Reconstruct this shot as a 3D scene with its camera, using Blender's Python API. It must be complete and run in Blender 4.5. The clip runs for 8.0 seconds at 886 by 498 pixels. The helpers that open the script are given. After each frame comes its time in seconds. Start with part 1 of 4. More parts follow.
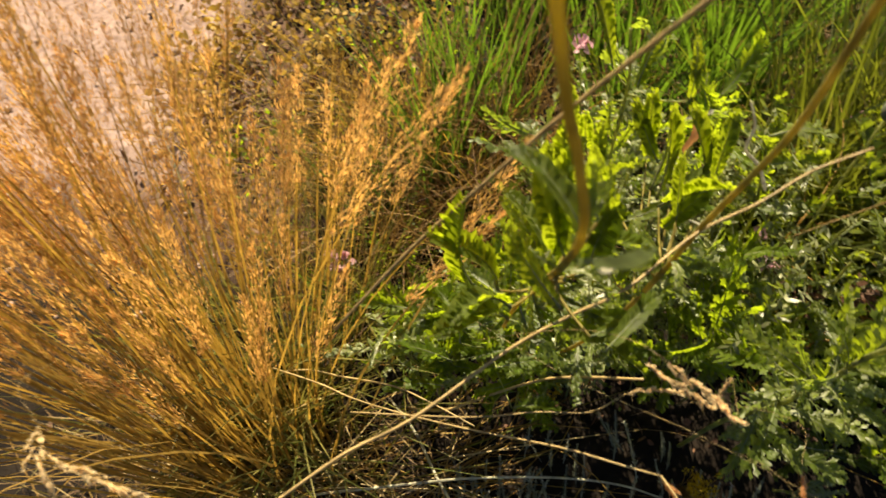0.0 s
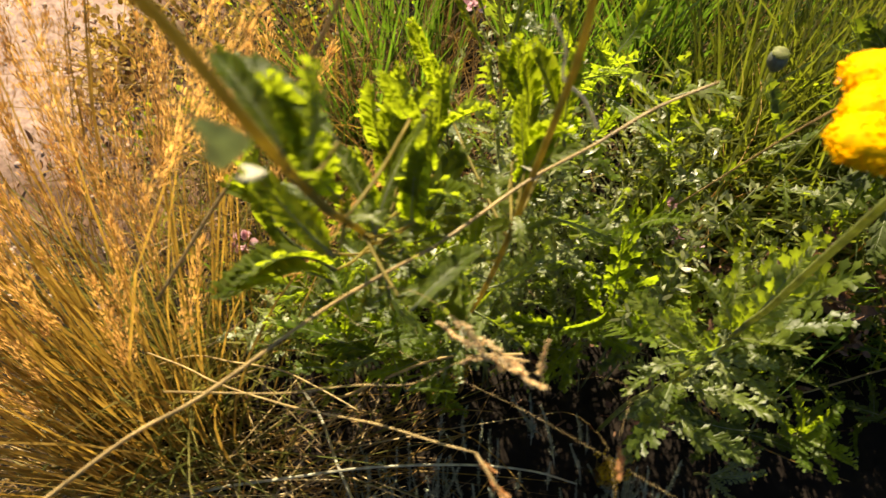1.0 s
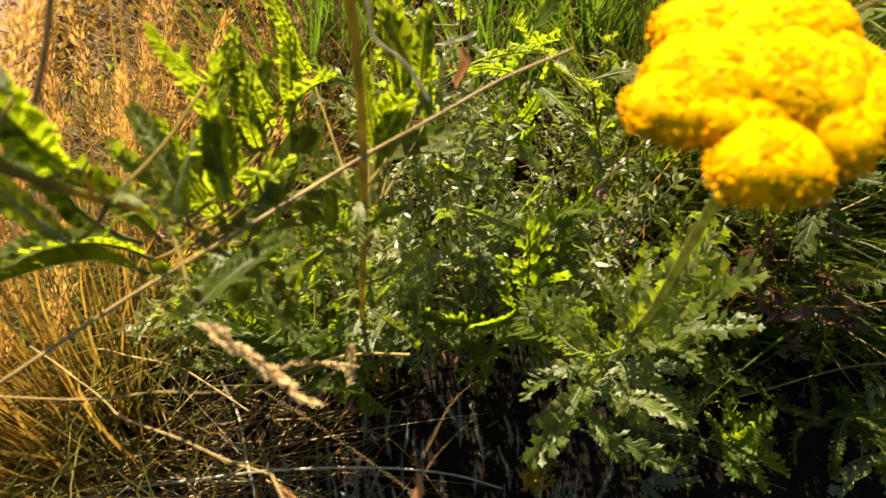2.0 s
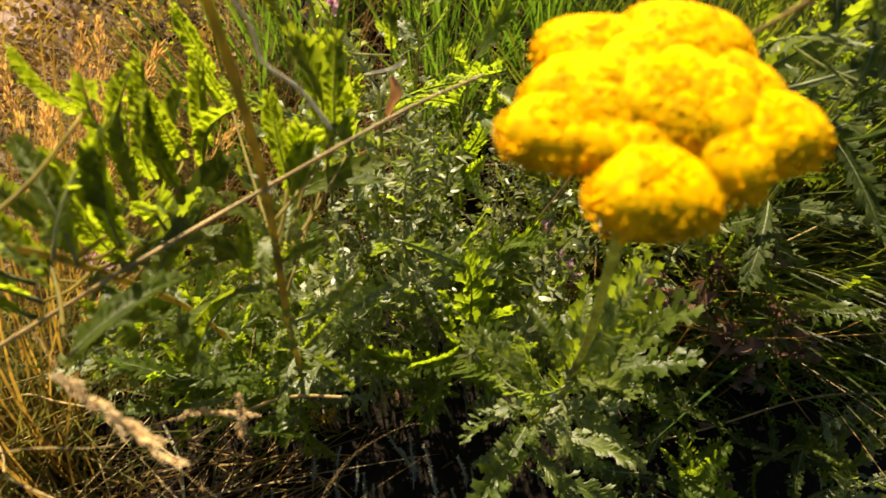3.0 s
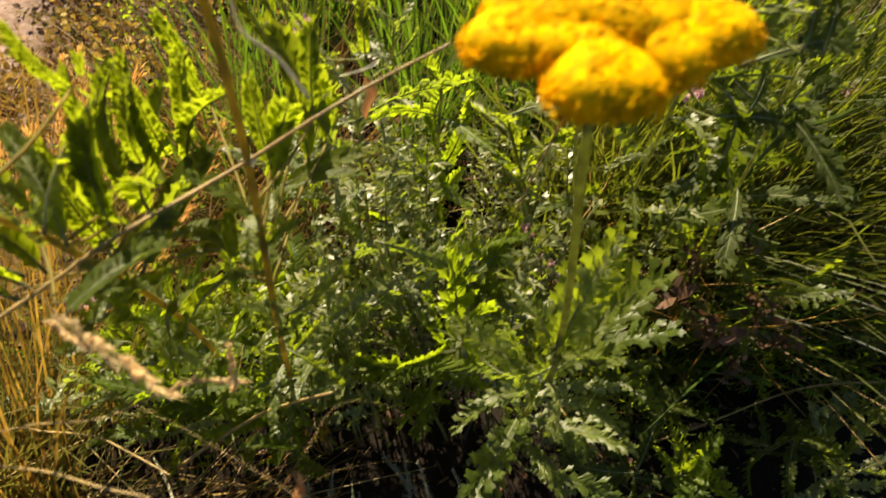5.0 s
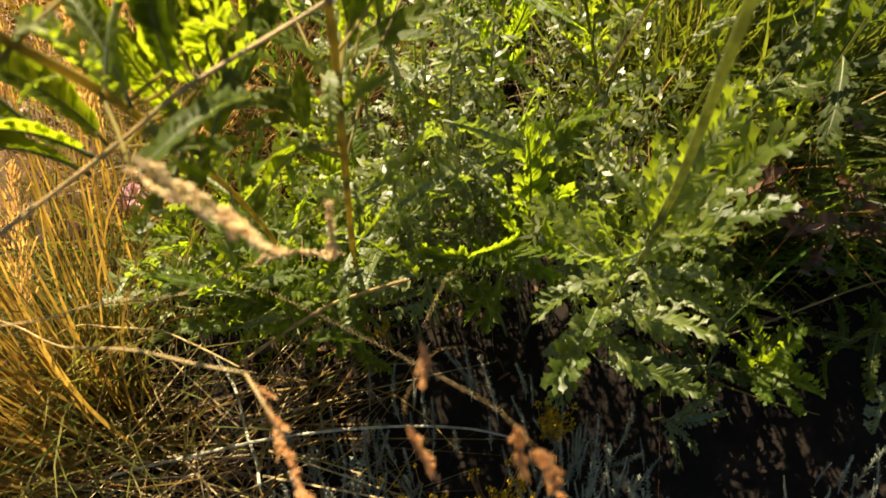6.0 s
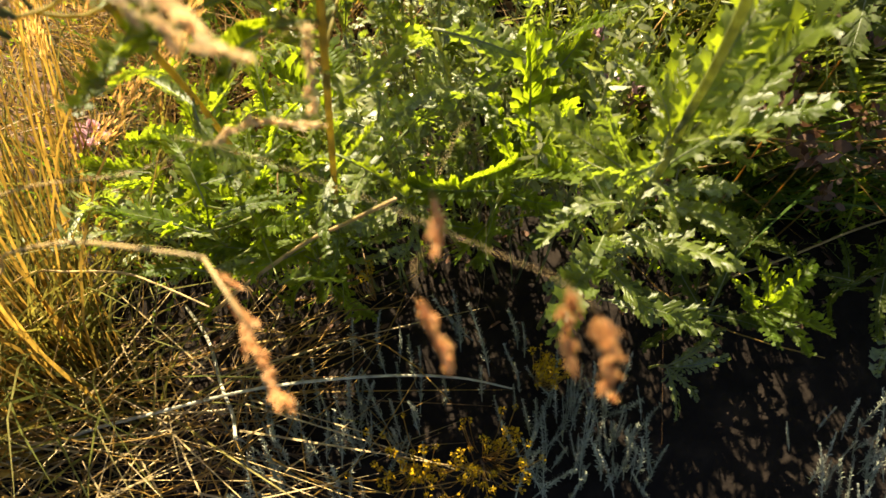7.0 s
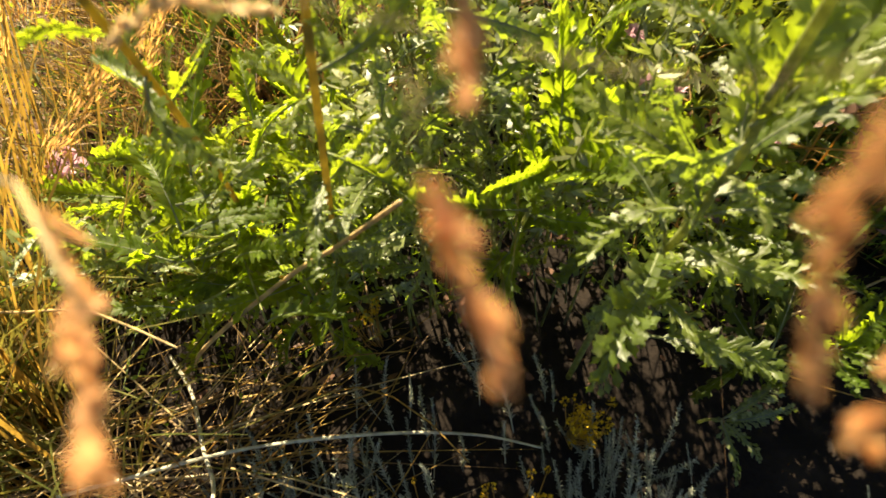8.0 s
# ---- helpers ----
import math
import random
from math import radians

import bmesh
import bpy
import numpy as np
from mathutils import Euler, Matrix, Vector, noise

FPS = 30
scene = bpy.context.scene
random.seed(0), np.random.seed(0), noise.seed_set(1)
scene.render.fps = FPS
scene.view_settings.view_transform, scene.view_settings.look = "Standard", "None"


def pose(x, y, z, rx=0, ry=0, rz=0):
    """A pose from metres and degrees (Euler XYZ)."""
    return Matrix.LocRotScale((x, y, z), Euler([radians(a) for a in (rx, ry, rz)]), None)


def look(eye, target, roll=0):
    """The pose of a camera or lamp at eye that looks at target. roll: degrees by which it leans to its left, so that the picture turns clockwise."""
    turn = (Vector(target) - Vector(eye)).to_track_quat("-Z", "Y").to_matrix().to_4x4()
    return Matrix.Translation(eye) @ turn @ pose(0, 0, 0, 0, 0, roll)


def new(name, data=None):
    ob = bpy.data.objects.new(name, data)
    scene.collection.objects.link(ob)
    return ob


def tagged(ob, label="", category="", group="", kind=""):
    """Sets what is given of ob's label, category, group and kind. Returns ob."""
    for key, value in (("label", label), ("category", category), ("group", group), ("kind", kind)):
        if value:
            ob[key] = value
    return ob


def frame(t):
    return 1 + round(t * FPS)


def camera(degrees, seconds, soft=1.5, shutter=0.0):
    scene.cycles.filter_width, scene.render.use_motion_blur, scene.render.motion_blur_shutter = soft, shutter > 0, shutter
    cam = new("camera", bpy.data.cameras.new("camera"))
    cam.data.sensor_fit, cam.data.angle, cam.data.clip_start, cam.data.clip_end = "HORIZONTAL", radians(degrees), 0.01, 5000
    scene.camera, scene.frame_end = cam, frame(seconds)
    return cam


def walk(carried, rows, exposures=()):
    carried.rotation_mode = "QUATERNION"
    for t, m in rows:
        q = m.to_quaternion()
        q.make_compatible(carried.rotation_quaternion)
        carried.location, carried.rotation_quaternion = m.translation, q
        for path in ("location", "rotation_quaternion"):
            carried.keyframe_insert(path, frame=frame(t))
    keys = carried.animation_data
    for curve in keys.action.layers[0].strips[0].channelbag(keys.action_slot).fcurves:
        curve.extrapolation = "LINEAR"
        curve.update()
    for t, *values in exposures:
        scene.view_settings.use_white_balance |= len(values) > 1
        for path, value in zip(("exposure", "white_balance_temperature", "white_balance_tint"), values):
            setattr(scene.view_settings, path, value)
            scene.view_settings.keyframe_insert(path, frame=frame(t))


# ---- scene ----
cam = camera(66.0, 8.0, 1.5, 0.35)
PATH = [
    (0, (0.076, 0.046, 1.047), (-0.089, 1.074, -0.661), -7.4),
    (0.5, (0.097, 0.045, 1.005), (0.03, 1.051, -0.722), -6.6),
    (1, (0.171, 0.055, 0.985), (0.072, 1.072, -0.734), -5.0),
    (1.5, (0.225, 0.07, 0.96), (0.133, 1.058, -0.777), -3.1),
    (1.7, (0.238, 0.075, 0.949), (0.155, 1.063, -0.788), -3.3),
    (2.8, (0.281, 0.093, 0.925), (0.258, 1.155, -0.769), -0.4),
    (3, (0.284, 0.094, 0.921), (0.287, 1.175, -0.762), 0.1),
    (3.5, (0.302, 0.086, 0.926), (0.395, 1.264, -0.687), 2.0),
    (4, (0.317, 0.07, 0.943), (0.468, 1.32, -0.611), 1.9),
    (4.5, (0.307, 0.062, 0.935), (0.403, 1.32, -0.617), -0.4),
    (5, (0.286, 0.054, 0.909), (0.334, 1.241, -0.7), -1.2),
    (5.2, (0.274, 0.052, 0.895), (0.301, 1.21, -0.735), -1.8),
    (6.3, (0.248, 0.061, 0.852), (0.173, 0.967, -0.93), -8.7),
    (6.5, (0.245, 0.061, 0.839), (0.183, 0.946, -0.953), -8.3),
    (7, (0.238, 0.055, 0.804), (0.23, 0.944, -0.987), -4.8),
    (7.5, (0.234, 0.065, 0.762), (0.235, 1.031, -0.989), -4.6),
    (8, (0.233, 0.078, 0.711), (0.203, 1.118, -0.997), -6.4),
]
walk(cam, [(t, look(eye, target, roll)) for t, eye, target, roll in PATH], [(0, 1.74, 7000, 10), (1.5, 1.90, 7000, 10), (3, 1.62, 7000, 10), (5, 1.59, 7000, 10), (6.5, 2.22, 7000, 10), (7.2, 2.40, 7000, 10), (8, 2.40, 7000, 10)])
cam.data.dof.use_dof = True
cam.data.dof.focus_distance = 0.80
cam.data.dof.aperture_fstop = 11.5

# ---- light ----
SUN_TO = Vector((-0.12, 0.69, 0.71)).normalized()
world = bpy.data.worlds.new("sky")
scene.world = world
world.use_nodes = True
wn = world.node_tree
sky = wn.nodes.new("ShaderNodeTexSky")
sky.sky_type = "NISHITA"
sky.sun_disc = False
sky.sun_elevation = math.asin(SUN_TO.z)
sky.sun_rotation = math.atan2(SUN_TO.x, SUN_TO.y)
wn.links.new(sky.outputs[0], wn.nodes["Background"].inputs[0])
wn.nodes["Background"].inputs[1].default_value = 0.036
sun = new("sun", bpy.data.lights.new("sun", "SUN"))
sun.data.energy = 5.0
sun.data.angle = radians(0.5)
sun.data.color = (1.0, 0.87, 0.62)
sun.matrix_world = look((SUN_TO * 20)[:], (0, 0, 0))


# ---- materials ----
def ramp(nt, source, stops):
    r = nt.nodes.new("ShaderNodeValToRGB")
    while len(r.color_ramp.elements) < len(stops):
        r.color_ramp.elements.new(0.5)
    for el, (p, c) in zip(r.color_ramp.elements, stops):
        el.position, el.color = p, (*c, 1)
    nt.links.new(source, r.inputs[0])
    return r.outputs[0]


def mix(nt, fac, a, b, blend="MIX"):
    m = nt.nodes.new("ShaderNodeMix")
    m.data_type, m.blend_type = "RGBA", blend
    for sock, v in ((m.inputs[0], fac), (m.inputs[6], a), (m.inputs[7], b)):
        if isinstance(v, bpy.types.NodeSocket):
            nt.links.new(v, sock)
        else:
            sock.default_value = v if isinstance(v, float) else (*v, 1)
    return m.outputs[2]


def noise_tex(nt, scale, detail=4.0):
    tc = nt.nodes.new("ShaderNodeTexCoord")
    n = nt.nodes.new("ShaderNodeTexNoise")
    n.inputs["Scale"].default_value, n.inputs["Detail"].default_value = scale, detail
    nt.links.new(tc.outputs["Object"], n.inputs["Vector"])
    return n.outputs["Fac"]


def plant_mat(name, dark, light, through_colour=None, translucent=0.4, rough=0.5, spec=0.4, scale=60.0, per_piece=False, spot_or_glint=None, bump=0.25):
    """A leaf or stem: two tones from coarse and fine noise, a random tone a piece, and light that shines through."""
    m = bpy.data.materials.new(name)
    m.use_nodes = True
    nt = m.node_tree
    bsdf = nt.nodes["Principled BSDF"]
    rnd = nt.nodes.new("ShaderNodeNewGeometry").outputs["Random Per Island"] if per_piece else nt.nodes.new("ShaderNodeObjectInfo").outputs["Random"]
    tone = ramp(nt, rnd, [(0.0, dark), (1.0, light)])
    grain = ramp(nt, noise_tex(nt, scale), [(0.3, (0.55, 0.55, 0.55)), (0.7, (1.25, 1.25, 1.2))])
    colour = mix(nt, 1.0, tone, grain, "MULTIPLY")
    # spots in a second tone; on the hoary leaf they paint glints
    if spot_or_glint:
        spots = ramp(nt, noise_tex(nt, scale * 0.3, 2.0), [(0.58, (0, 0, 0)), (0.72, (1, 1, 1))])
        colour = mix(nt, spots, colour, spot_or_glint)
    nt.links.new(colour, bsdf.inputs["Base Color"])
    bsdf.inputs["Roughness"].default_value = rough
    bsdf.inputs["Specular IOR Level"].default_value = spec
    b = nt.nodes.new("ShaderNodeBump")
    b.inputs["Strength"].default_value, b.inputs["Distance"].default_value = bump, 0.002
    nt.links.new(noise_tex(nt, scale * 4), b.inputs["Height"])
    nt.links.new(b.outputs[0], bsdf.inputs["Normal"])
    if translucent:
        tr = nt.nodes.new("ShaderNodeBsdfTranslucent")
        if through_colour:
            nt.links.new(mix(nt, 1.0, grain, through_colour, "MULTIPLY"), tr.inputs[0])
        else:
            nt.links.new(colour, tr.inputs[0])
        ms = nt.nodes.new("ShaderNodeMixShader")
        ms.inputs[0].default_value = translucent
        nt.links.new(bsdf.outputs[0], ms.inputs[1])
        nt.links.new(tr.outputs[0], ms.inputs[2])
        nt.links.new(ms.outputs[0], nt.nodes["Material Output"].inputs[0])
    return m


M_YARROW = plant_mat("yarrow_leaf", (0.054, 0.080, 0.011), (0.122, 0.150, 0.026), (0.38, 0.47, 0.018), 0.52, 0.42, 0.5, 90, spot_or_glint=(0.20, 0.215, 0.09))
# Cream spots add painted sun glints to the leaf's own pale hairs.
M_HOARY_GLINT = plant_mat("hoary_glint_yarrow_leaf", (0.072, 0.098, 0.026), (0.185, 0.205, 0.080), (0.38, 0.49, 0.03), 0.46, 0.36, 0.7, 260, spot_or_glint=(0.46, 0.46, 0.28))
M_YOUNG = plant_mat("young_yarrow_leaf", (0.066, 0.096, 0.012), (0.125, 0.155, 0.022), (0.38, 0.46, 0.016), 0.64, 0.55, 0.3, 50, spot_or_glint=(0.11, 0.125, 0.03))
M_LUSH = plant_mat("lush_yarrow_leaf", (0.050, 0.085, 0.010), (0.105, 0.145, 0.018), (0.40, 0.52, 0.018), 0.60, 0.5, 0.3, 80, spot_or_glint=(0.11, 0.13, 0.03))
M_YSTEM = plant_mat("yarrow_stem", (0.20, 0.225, 0.075), (0.27, 0.285, 0.11), (0.44, 0.46, 0.11), 0.45, 0.6, 0.3, 120)
M_RIB = plant_mat("pale_midrib", (0.177, 0.204, 0.095), (0.245, 0.258, 0.136), None, 0.3, 0.5, 0.4, 120)
M_OSTEM = plant_mat("ripening_stem", (0.26, 0.215, 0.055), (0.32, 0.26, 0.07), (0.46, 0.36, 0.06), 0.5, 0.6, 0.3, 40, spot_or_glint=(0.20, 0.20, 0.05))
M_FLORET = plant_mat("yellow_floret", (0.99, 0.52, 0.002), (1.0, 0.62, 0.003), (1.0, 0.60, 0.002), 0.40, 0.8, 0.1, 300, per_piece=True, bump=0.1)
M_GRASS = plant_mat("green_grass", (0.010, 0.030, 0.006), (0.066, 0.112, 0.019), (0.14, 0.25, 0.016), 0.45, 0.40, 0.38, 25, per_piece=True)
# Right-side copy of the grass with shade put into its darkest tones.
M_GRASS_SHADE_TONED = plant_mat("shade_toned_grass", (0.008, 0.020, 0.004), (0.118, 0.128, 0.030), (0.21, 0.24, 0.018), 0.42, 0.42, 0.35, 25, per_piece=True)
M_GRASS_DRYING = plant_mat("drying_grass", (0.061, 0.078, 0.014), (0.204, 0.165, 0.048), (0.272, 0.235, 0.041), 0.4, 0.5, 0.3, 25, per_piece=True)
M_BROWN_STEM = plant_mat("brown_stem", (0.075, 0.038, 0.016), (0.26, 0.165, 0.065), (0.28, 0.16, 0.05), 0.3, 0.6, 0.3, 40, per_piece=True)
M_STRAW = plant_mat("dry_straw", (0.17, 0.090, 0.020), (0.40, 0.26, 0.065), (0.52, 0.31, 0.05), 0.45, 0.5, 0.35, 45, per_piece=True)
M_CULM = plant_mat("tussock_culm", (0.15, 0.085, 0.020), (0.40, 0.25, 0.06), (0.52, 0.31, 0.05), 0.45, 0.5, 0.3, 45, per_piece=True)
M_STRAW_PALE = plant_mat("pale_straw", (0.354, 0.245, 0.102), (0.449, 0.326, 0.15), (0.476, 0.326, 0.136), 0.25, 0.5, 0.4, 60)
M_PANICLE = plant_mat("dry_panicle", (0.50, 0.27, 0.09), (0.68, 0.41, 0.17), (0.80, 0.45, 0.13), 0.58, 0.7, 0.15, 60, per_piece=True, bump=0.1)
M_HEAD = plant_mat("drooping_head", (0.52, 0.27, 0.11), (0.66, 0.40, 0.20), (0.78, 0.42, 0.16), 0.5, 0.65, 0.2, 90, per_piece=True)
M_HEAD_CREAM = plant_mat("cream_head", (0.68, 0.50, 0.27), (0.78, 0.64, 0.40), (0.80, 0.58, 0.30), 0.5, 0.65, 0.2, 90, per_piece=True)
M_VETCH = plant_mat("vetch_leaf", (0.034, 0.060, 0.009), (0.095, 0.130, 0.018), (0.36, 0.50, 0.018), 0.57, 0.45, 0.35, 60, per_piece=True)
# Darker copy of the yarrow leaf: shade is put into its colour.
M_SHADED_LEAF = plant_mat("shaded_yarrow_leaf", (0.030, 0.046, 0.007), (0.080, 0.100, 0.018), (0.21, 0.28, 0.014), 0.42, 0.6, 0.18, 90)
# Paler leaf tone that stands in for sun glints on yarrow leaflets.
M_GLINT_SPRIG = plant_mat("glint_coloured_leaf", (0.070, 0.090, 0.028), (0.27, 0.275, 0.14), (0.28, 0.33, 0.04), 0.40, 0.38, 0.6, 70, per_piece=True)
M_LAVENDER = plant_mat("grey_shoot", (0.22, 0.235, 0.17), (0.46, 0.47, 0.37), None, 0.25, 0.6, 0.3, 90)
M_YELLOW_BLOOM = plant_mat("small_yellow_bloom", (0.44, 0.25, 0.008), (0.66, 0.43, 0.016), None, 0.35, 0.6, 0.2, 120, per_piece=True)
M_PINK = plant_mat("pink_petal", (0.561, 0.289, 0.374), (0.722, 0.544, 0.595), (0.722, 0.425, 0.51), 0.4, 0.5, 0.3, 150, per_piece=True)
M_LITTER = plant_mat("withered_leaf", (0.030, 0.014, 0.008), (0.20, 0.105, 0.065), (0.22, 0.10, 0.05), 0.2, 0.6, 0.3, 60, per_piece=True)
M_DRYHERB = plant_mat("yellowed_herb", (0.13, 0.065, 0.022), (0.46, 0.31, 0.055), (0.476, 0.313, 0.054), 0.35, 0.6, 0.3, 60, per_piece=True)
M_RUSTY = plant_mat("rusty_dry_leaf", (0.26, 0.12, 0.05), (0.34, 0.17, 0.075), (0.40, 0.19, 0.07), 0.35, 0.6, 0.3, 90)
M_POD = plant_mat("grey_pod", (0.07, 0.08, 0.055), (0.10, 0.11, 0.08), None, 0.0, 0.5, 0.4, 90)
# Grey, barely translucent: the leaf's shaded side is put into this material.
M_SHADE_SIDE_LEAF = plant_mat("shade_side_leaf", (0.10, 0.122, 0.06), (0.16, 0.18, 0.10), (0.13, 0.16, 0.05), 0.22, 0.6, 0.3, 90)
M_BLEACHED_OR_SUNLIT = plant_mat("bleached_or_sunlit", (0.55, 0.52, 0.40), (0.62, 0.58, 0.46), None, 0.4, 0.6, 0.2, 90)
M_PEBBLE = plant_mat("pebble", (0.218, 0.15, 0.122), (0.422, 0.32, 0.272), None, 0.0, 0.85, 0.2, 80, per_piece=True)


def ground_mat():
    m = bpy.data.materials.new("soil_and_gravel")
    m.use_nodes = True
    nt = m.node_tree
    bsdf = nt.nodes["Principled BSDF"]
    # Soil tone sits below real earth: shade over the bed is put into it.
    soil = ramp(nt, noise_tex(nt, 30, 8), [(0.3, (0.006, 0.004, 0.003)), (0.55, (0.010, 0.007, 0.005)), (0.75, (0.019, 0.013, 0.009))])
    sand = ramp(nt, noise_tex(nt, 70, 8), [(0.25, (0.11, 0.070, 0.056)), (0.5, (0.235, 0.163, 0.138)), (0.75, (0.31, 0.235, 0.205))])
    tc = nt.nodes.new("ShaderNodeTexCoord")
    sep = nt.nodes.new("ShaderNodeSeparateXYZ")
    nt.links.new(tc.outputs["Object"], sep.inputs[0])
    # the bare sandy path runs along the far left side of the bed
    a = nt.nodes.new("ShaderNodeMath")
    a.operation = "MULTIPLY_ADD"
    a.inputs[1].default_value, a.inputs[2].default_value = -0.5, -0.13
    nt.links.new(sep.outputs[0], a.inputs[0])
    w = nt.nodes.new("ShaderNodeMath")
    w.operation = "MULTIPLY_ADD"
    w.inputs[1].default_value, w.inputs[2].default_value = 0.25, -0.125
    nt.links.new(noise_tex(nt, 3.5, 3), w.inputs[0])
    s = nt.nodes.new("ShaderNodeMath")
    s.operation = "ADD"
    nt.links.new(a.outputs[0], s.inputs[0])
    nt.links.new(w.outputs[0], s.inputs[1])
    # the path starts behind the dry tussocks
    far = nt.nodes.new("ShaderNodeMath")
    far.operation = "MULTIPLY_ADD"
    far.inputs[1].default_value, far.inputs[2].default_value = 0.5, -0.29
    nt.links.new(sep.outputs[1], far.inputs[0])
    both = nt.nodes.new("ShaderNodeMath")
    both.operation = "MINIMUM"
    nt.links.new(s.outputs[0], both.inputs[0])
    nt.links.new(far.outputs[0], both.inputs[1])
    s = both
    edge = ramp(nt, s.outputs[0], [(0.10, (0, 0, 0)), (0.17, (1, 1, 1))])
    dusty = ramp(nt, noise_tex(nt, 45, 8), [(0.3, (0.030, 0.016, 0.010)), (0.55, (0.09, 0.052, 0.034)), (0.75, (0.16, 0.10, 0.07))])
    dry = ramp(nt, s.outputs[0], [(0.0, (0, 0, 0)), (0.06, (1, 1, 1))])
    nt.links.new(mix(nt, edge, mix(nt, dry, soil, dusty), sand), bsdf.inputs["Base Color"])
    bsdf.inputs["Roughness"].default_value = 0.95
    bsdf.inputs["Specular IOR Level"].default_value = 0.15
    b = nt.nodes.new("ShaderNodeBump")
    b.inputs["Strength"].default_value, b.inputs["Distance"].default_value = 0.5, 0.006
    nt.links.new(noise_tex(nt, 120, 8), b.inputs["Height"])
    nt.links.new(b.outputs[0], bsdf.inputs["Normal"])
    return m


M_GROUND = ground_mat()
rng = np.random.default_rng(7)


# ---- mesh tools ----
def mesh_of(name, verts, faces, material, smooth=True):
    me = bpy.data.meshes.new(name)
    me.from_pydata([tuple(v) for v in verts], [], [tuple(f) for f in faces])
    me.materials.append(material)
    if smooth:
        me.shade_smooth()
    return me


def empty(name, place, label, category, group=""):
    ob = new(name)
    ob.empty_display_size = 0.02
    ob.location = place
    return tagged(ob, label, category, group)


def child(name, mesh, parent, m=None, label="", kind=""):
    """A part under its thing; m is its pose in the world."""
    ob = new(name, mesh)
    ob.parent = parent
    ob.matrix_parent_inverse = Matrix.Translation(parent.location).inverted() if parent.type == "EMPTY" else parent.matrix_world.inverted()
    if m is not None:
        ob.matrix_basis = m
    return tagged(ob, label, kind=kind)


def smooth_line(points, n):
    """A Catmull-Rom line through the points, n steps a stretch."""
    p = [np.array(q, float) for q in points]
    p = [2 * p[0] - p[1]] + p + [2 * p[-1] - p[-2]]
    out = []
    for i in range(1, len(p) - 2):
        for k in range(n):
            t = k / n
            out.append(0.5 * (2 * p[i] + (p[i + 1] - p[i - 1]) * t + (2 * p[i - 1] - 5 * p[i] + 4 * p[i + 1] - p[i + 2]) * t * t
                              + (3 * p[i] - p[i - 1] - 3 * p[i + 1] + p[i + 2]) * t ** 3))
    out.append(p[-2])
    return out


def tube(verts, faces, line, r0, r1, sides=6, knobs=0.0):
    """Adds a tapered tube along a line."""
    base = len(verts)
    n = len(line)
    side = np.array((1.0, 0.13, 0.07))
    for i, p in enumerate(line):
        d = line[min(i + 1, n - 1)] - line[max(i - 1, 0)]
        d = d / (np.linalg.norm(d) + 1e-9)
        u = side - d * (side @ d)
        u /= np.linalg.norm(u) + 1e-9
        v = np.cross(d, u)
        r = r0 + (r1 - r0) * i / (n - 1)
        if knobs:
            r *= 1 + knobs * (0.5 + 0.5 * math.sin(i * 2.4 + line[0][0] * 50))
        for k in range(sides):
            a = 2 * math.pi * k / sides
            verts.append(p + r * (math.cos(a) * u + math.sin(a) * v))
    for i in range(n - 1):
        for k in range(sides):
            a, b = base + i * sides + k, base + i * sides + (k + 1) % sides
            faces.append((a, b, b + sides, a + sides))
    faces.append(tuple(base + k for k in reversed(range(sides))))
    faces.append(tuple(base + (n - 1) * sides + k for k in range(sides)))


def ribbons(base, way, length, width, droop, seg=5, twist=None):
    """Many grass blades at once: base and way are (N, 3); droop bends each blade over. Gives points and quads."""
    n = len(base)
    way = way / np.linalg.norm(way, axis=1, keepdims=True)
    flat = way.copy()
    flat[:, 2] = 0
    flat += rng.normal(0, 0.05, flat.shape) * (1, 1, 0)
    flat /= np.linalg.norm(flat, axis=1, keepdims=True) + 1e-9
    turn = rng.uniform(0, 2 * np.pi, n) if twist is None else np.full(n, twist)
    side = np.stack([np.cos(turn), np.sin(turn), np.zeros(n)], 1)
    side -= way * np.sum(side * way, 1, keepdims=True)
    side /= np.linalg.norm(side, axis=1, keepdims=True) + 1e-9
    pts = []
    for i in range(seg + 1):
        s = i / seg
        p = base + length[:, None] * (way * s + flat * (droop * s * s)[:, None] - np.array((0, 0, 1.0)) * (droop * 0.55 * s ** 3)[:, None])
        w = width * (1 - s) ** 0.6 * 0.5 + 0.00012
        pts += [p - side * w[:, None], p + side * w[:, None]]
    v = np.stack(pts, 1).reshape(-1, 3)
    k = np.arange(n)[:, None] * (2 * seg + 2)
    f = np.concatenate([k + np.array([2 * i, 2 * i + 1, 2 * i + 3, 2 * i + 2]) for i in range(seg)], 0)
    tips = (pts[-1] + pts[-2]) / 2
    before = (pts[-3] + pts[-4]) / 2
    return v, f, tips, tips - before


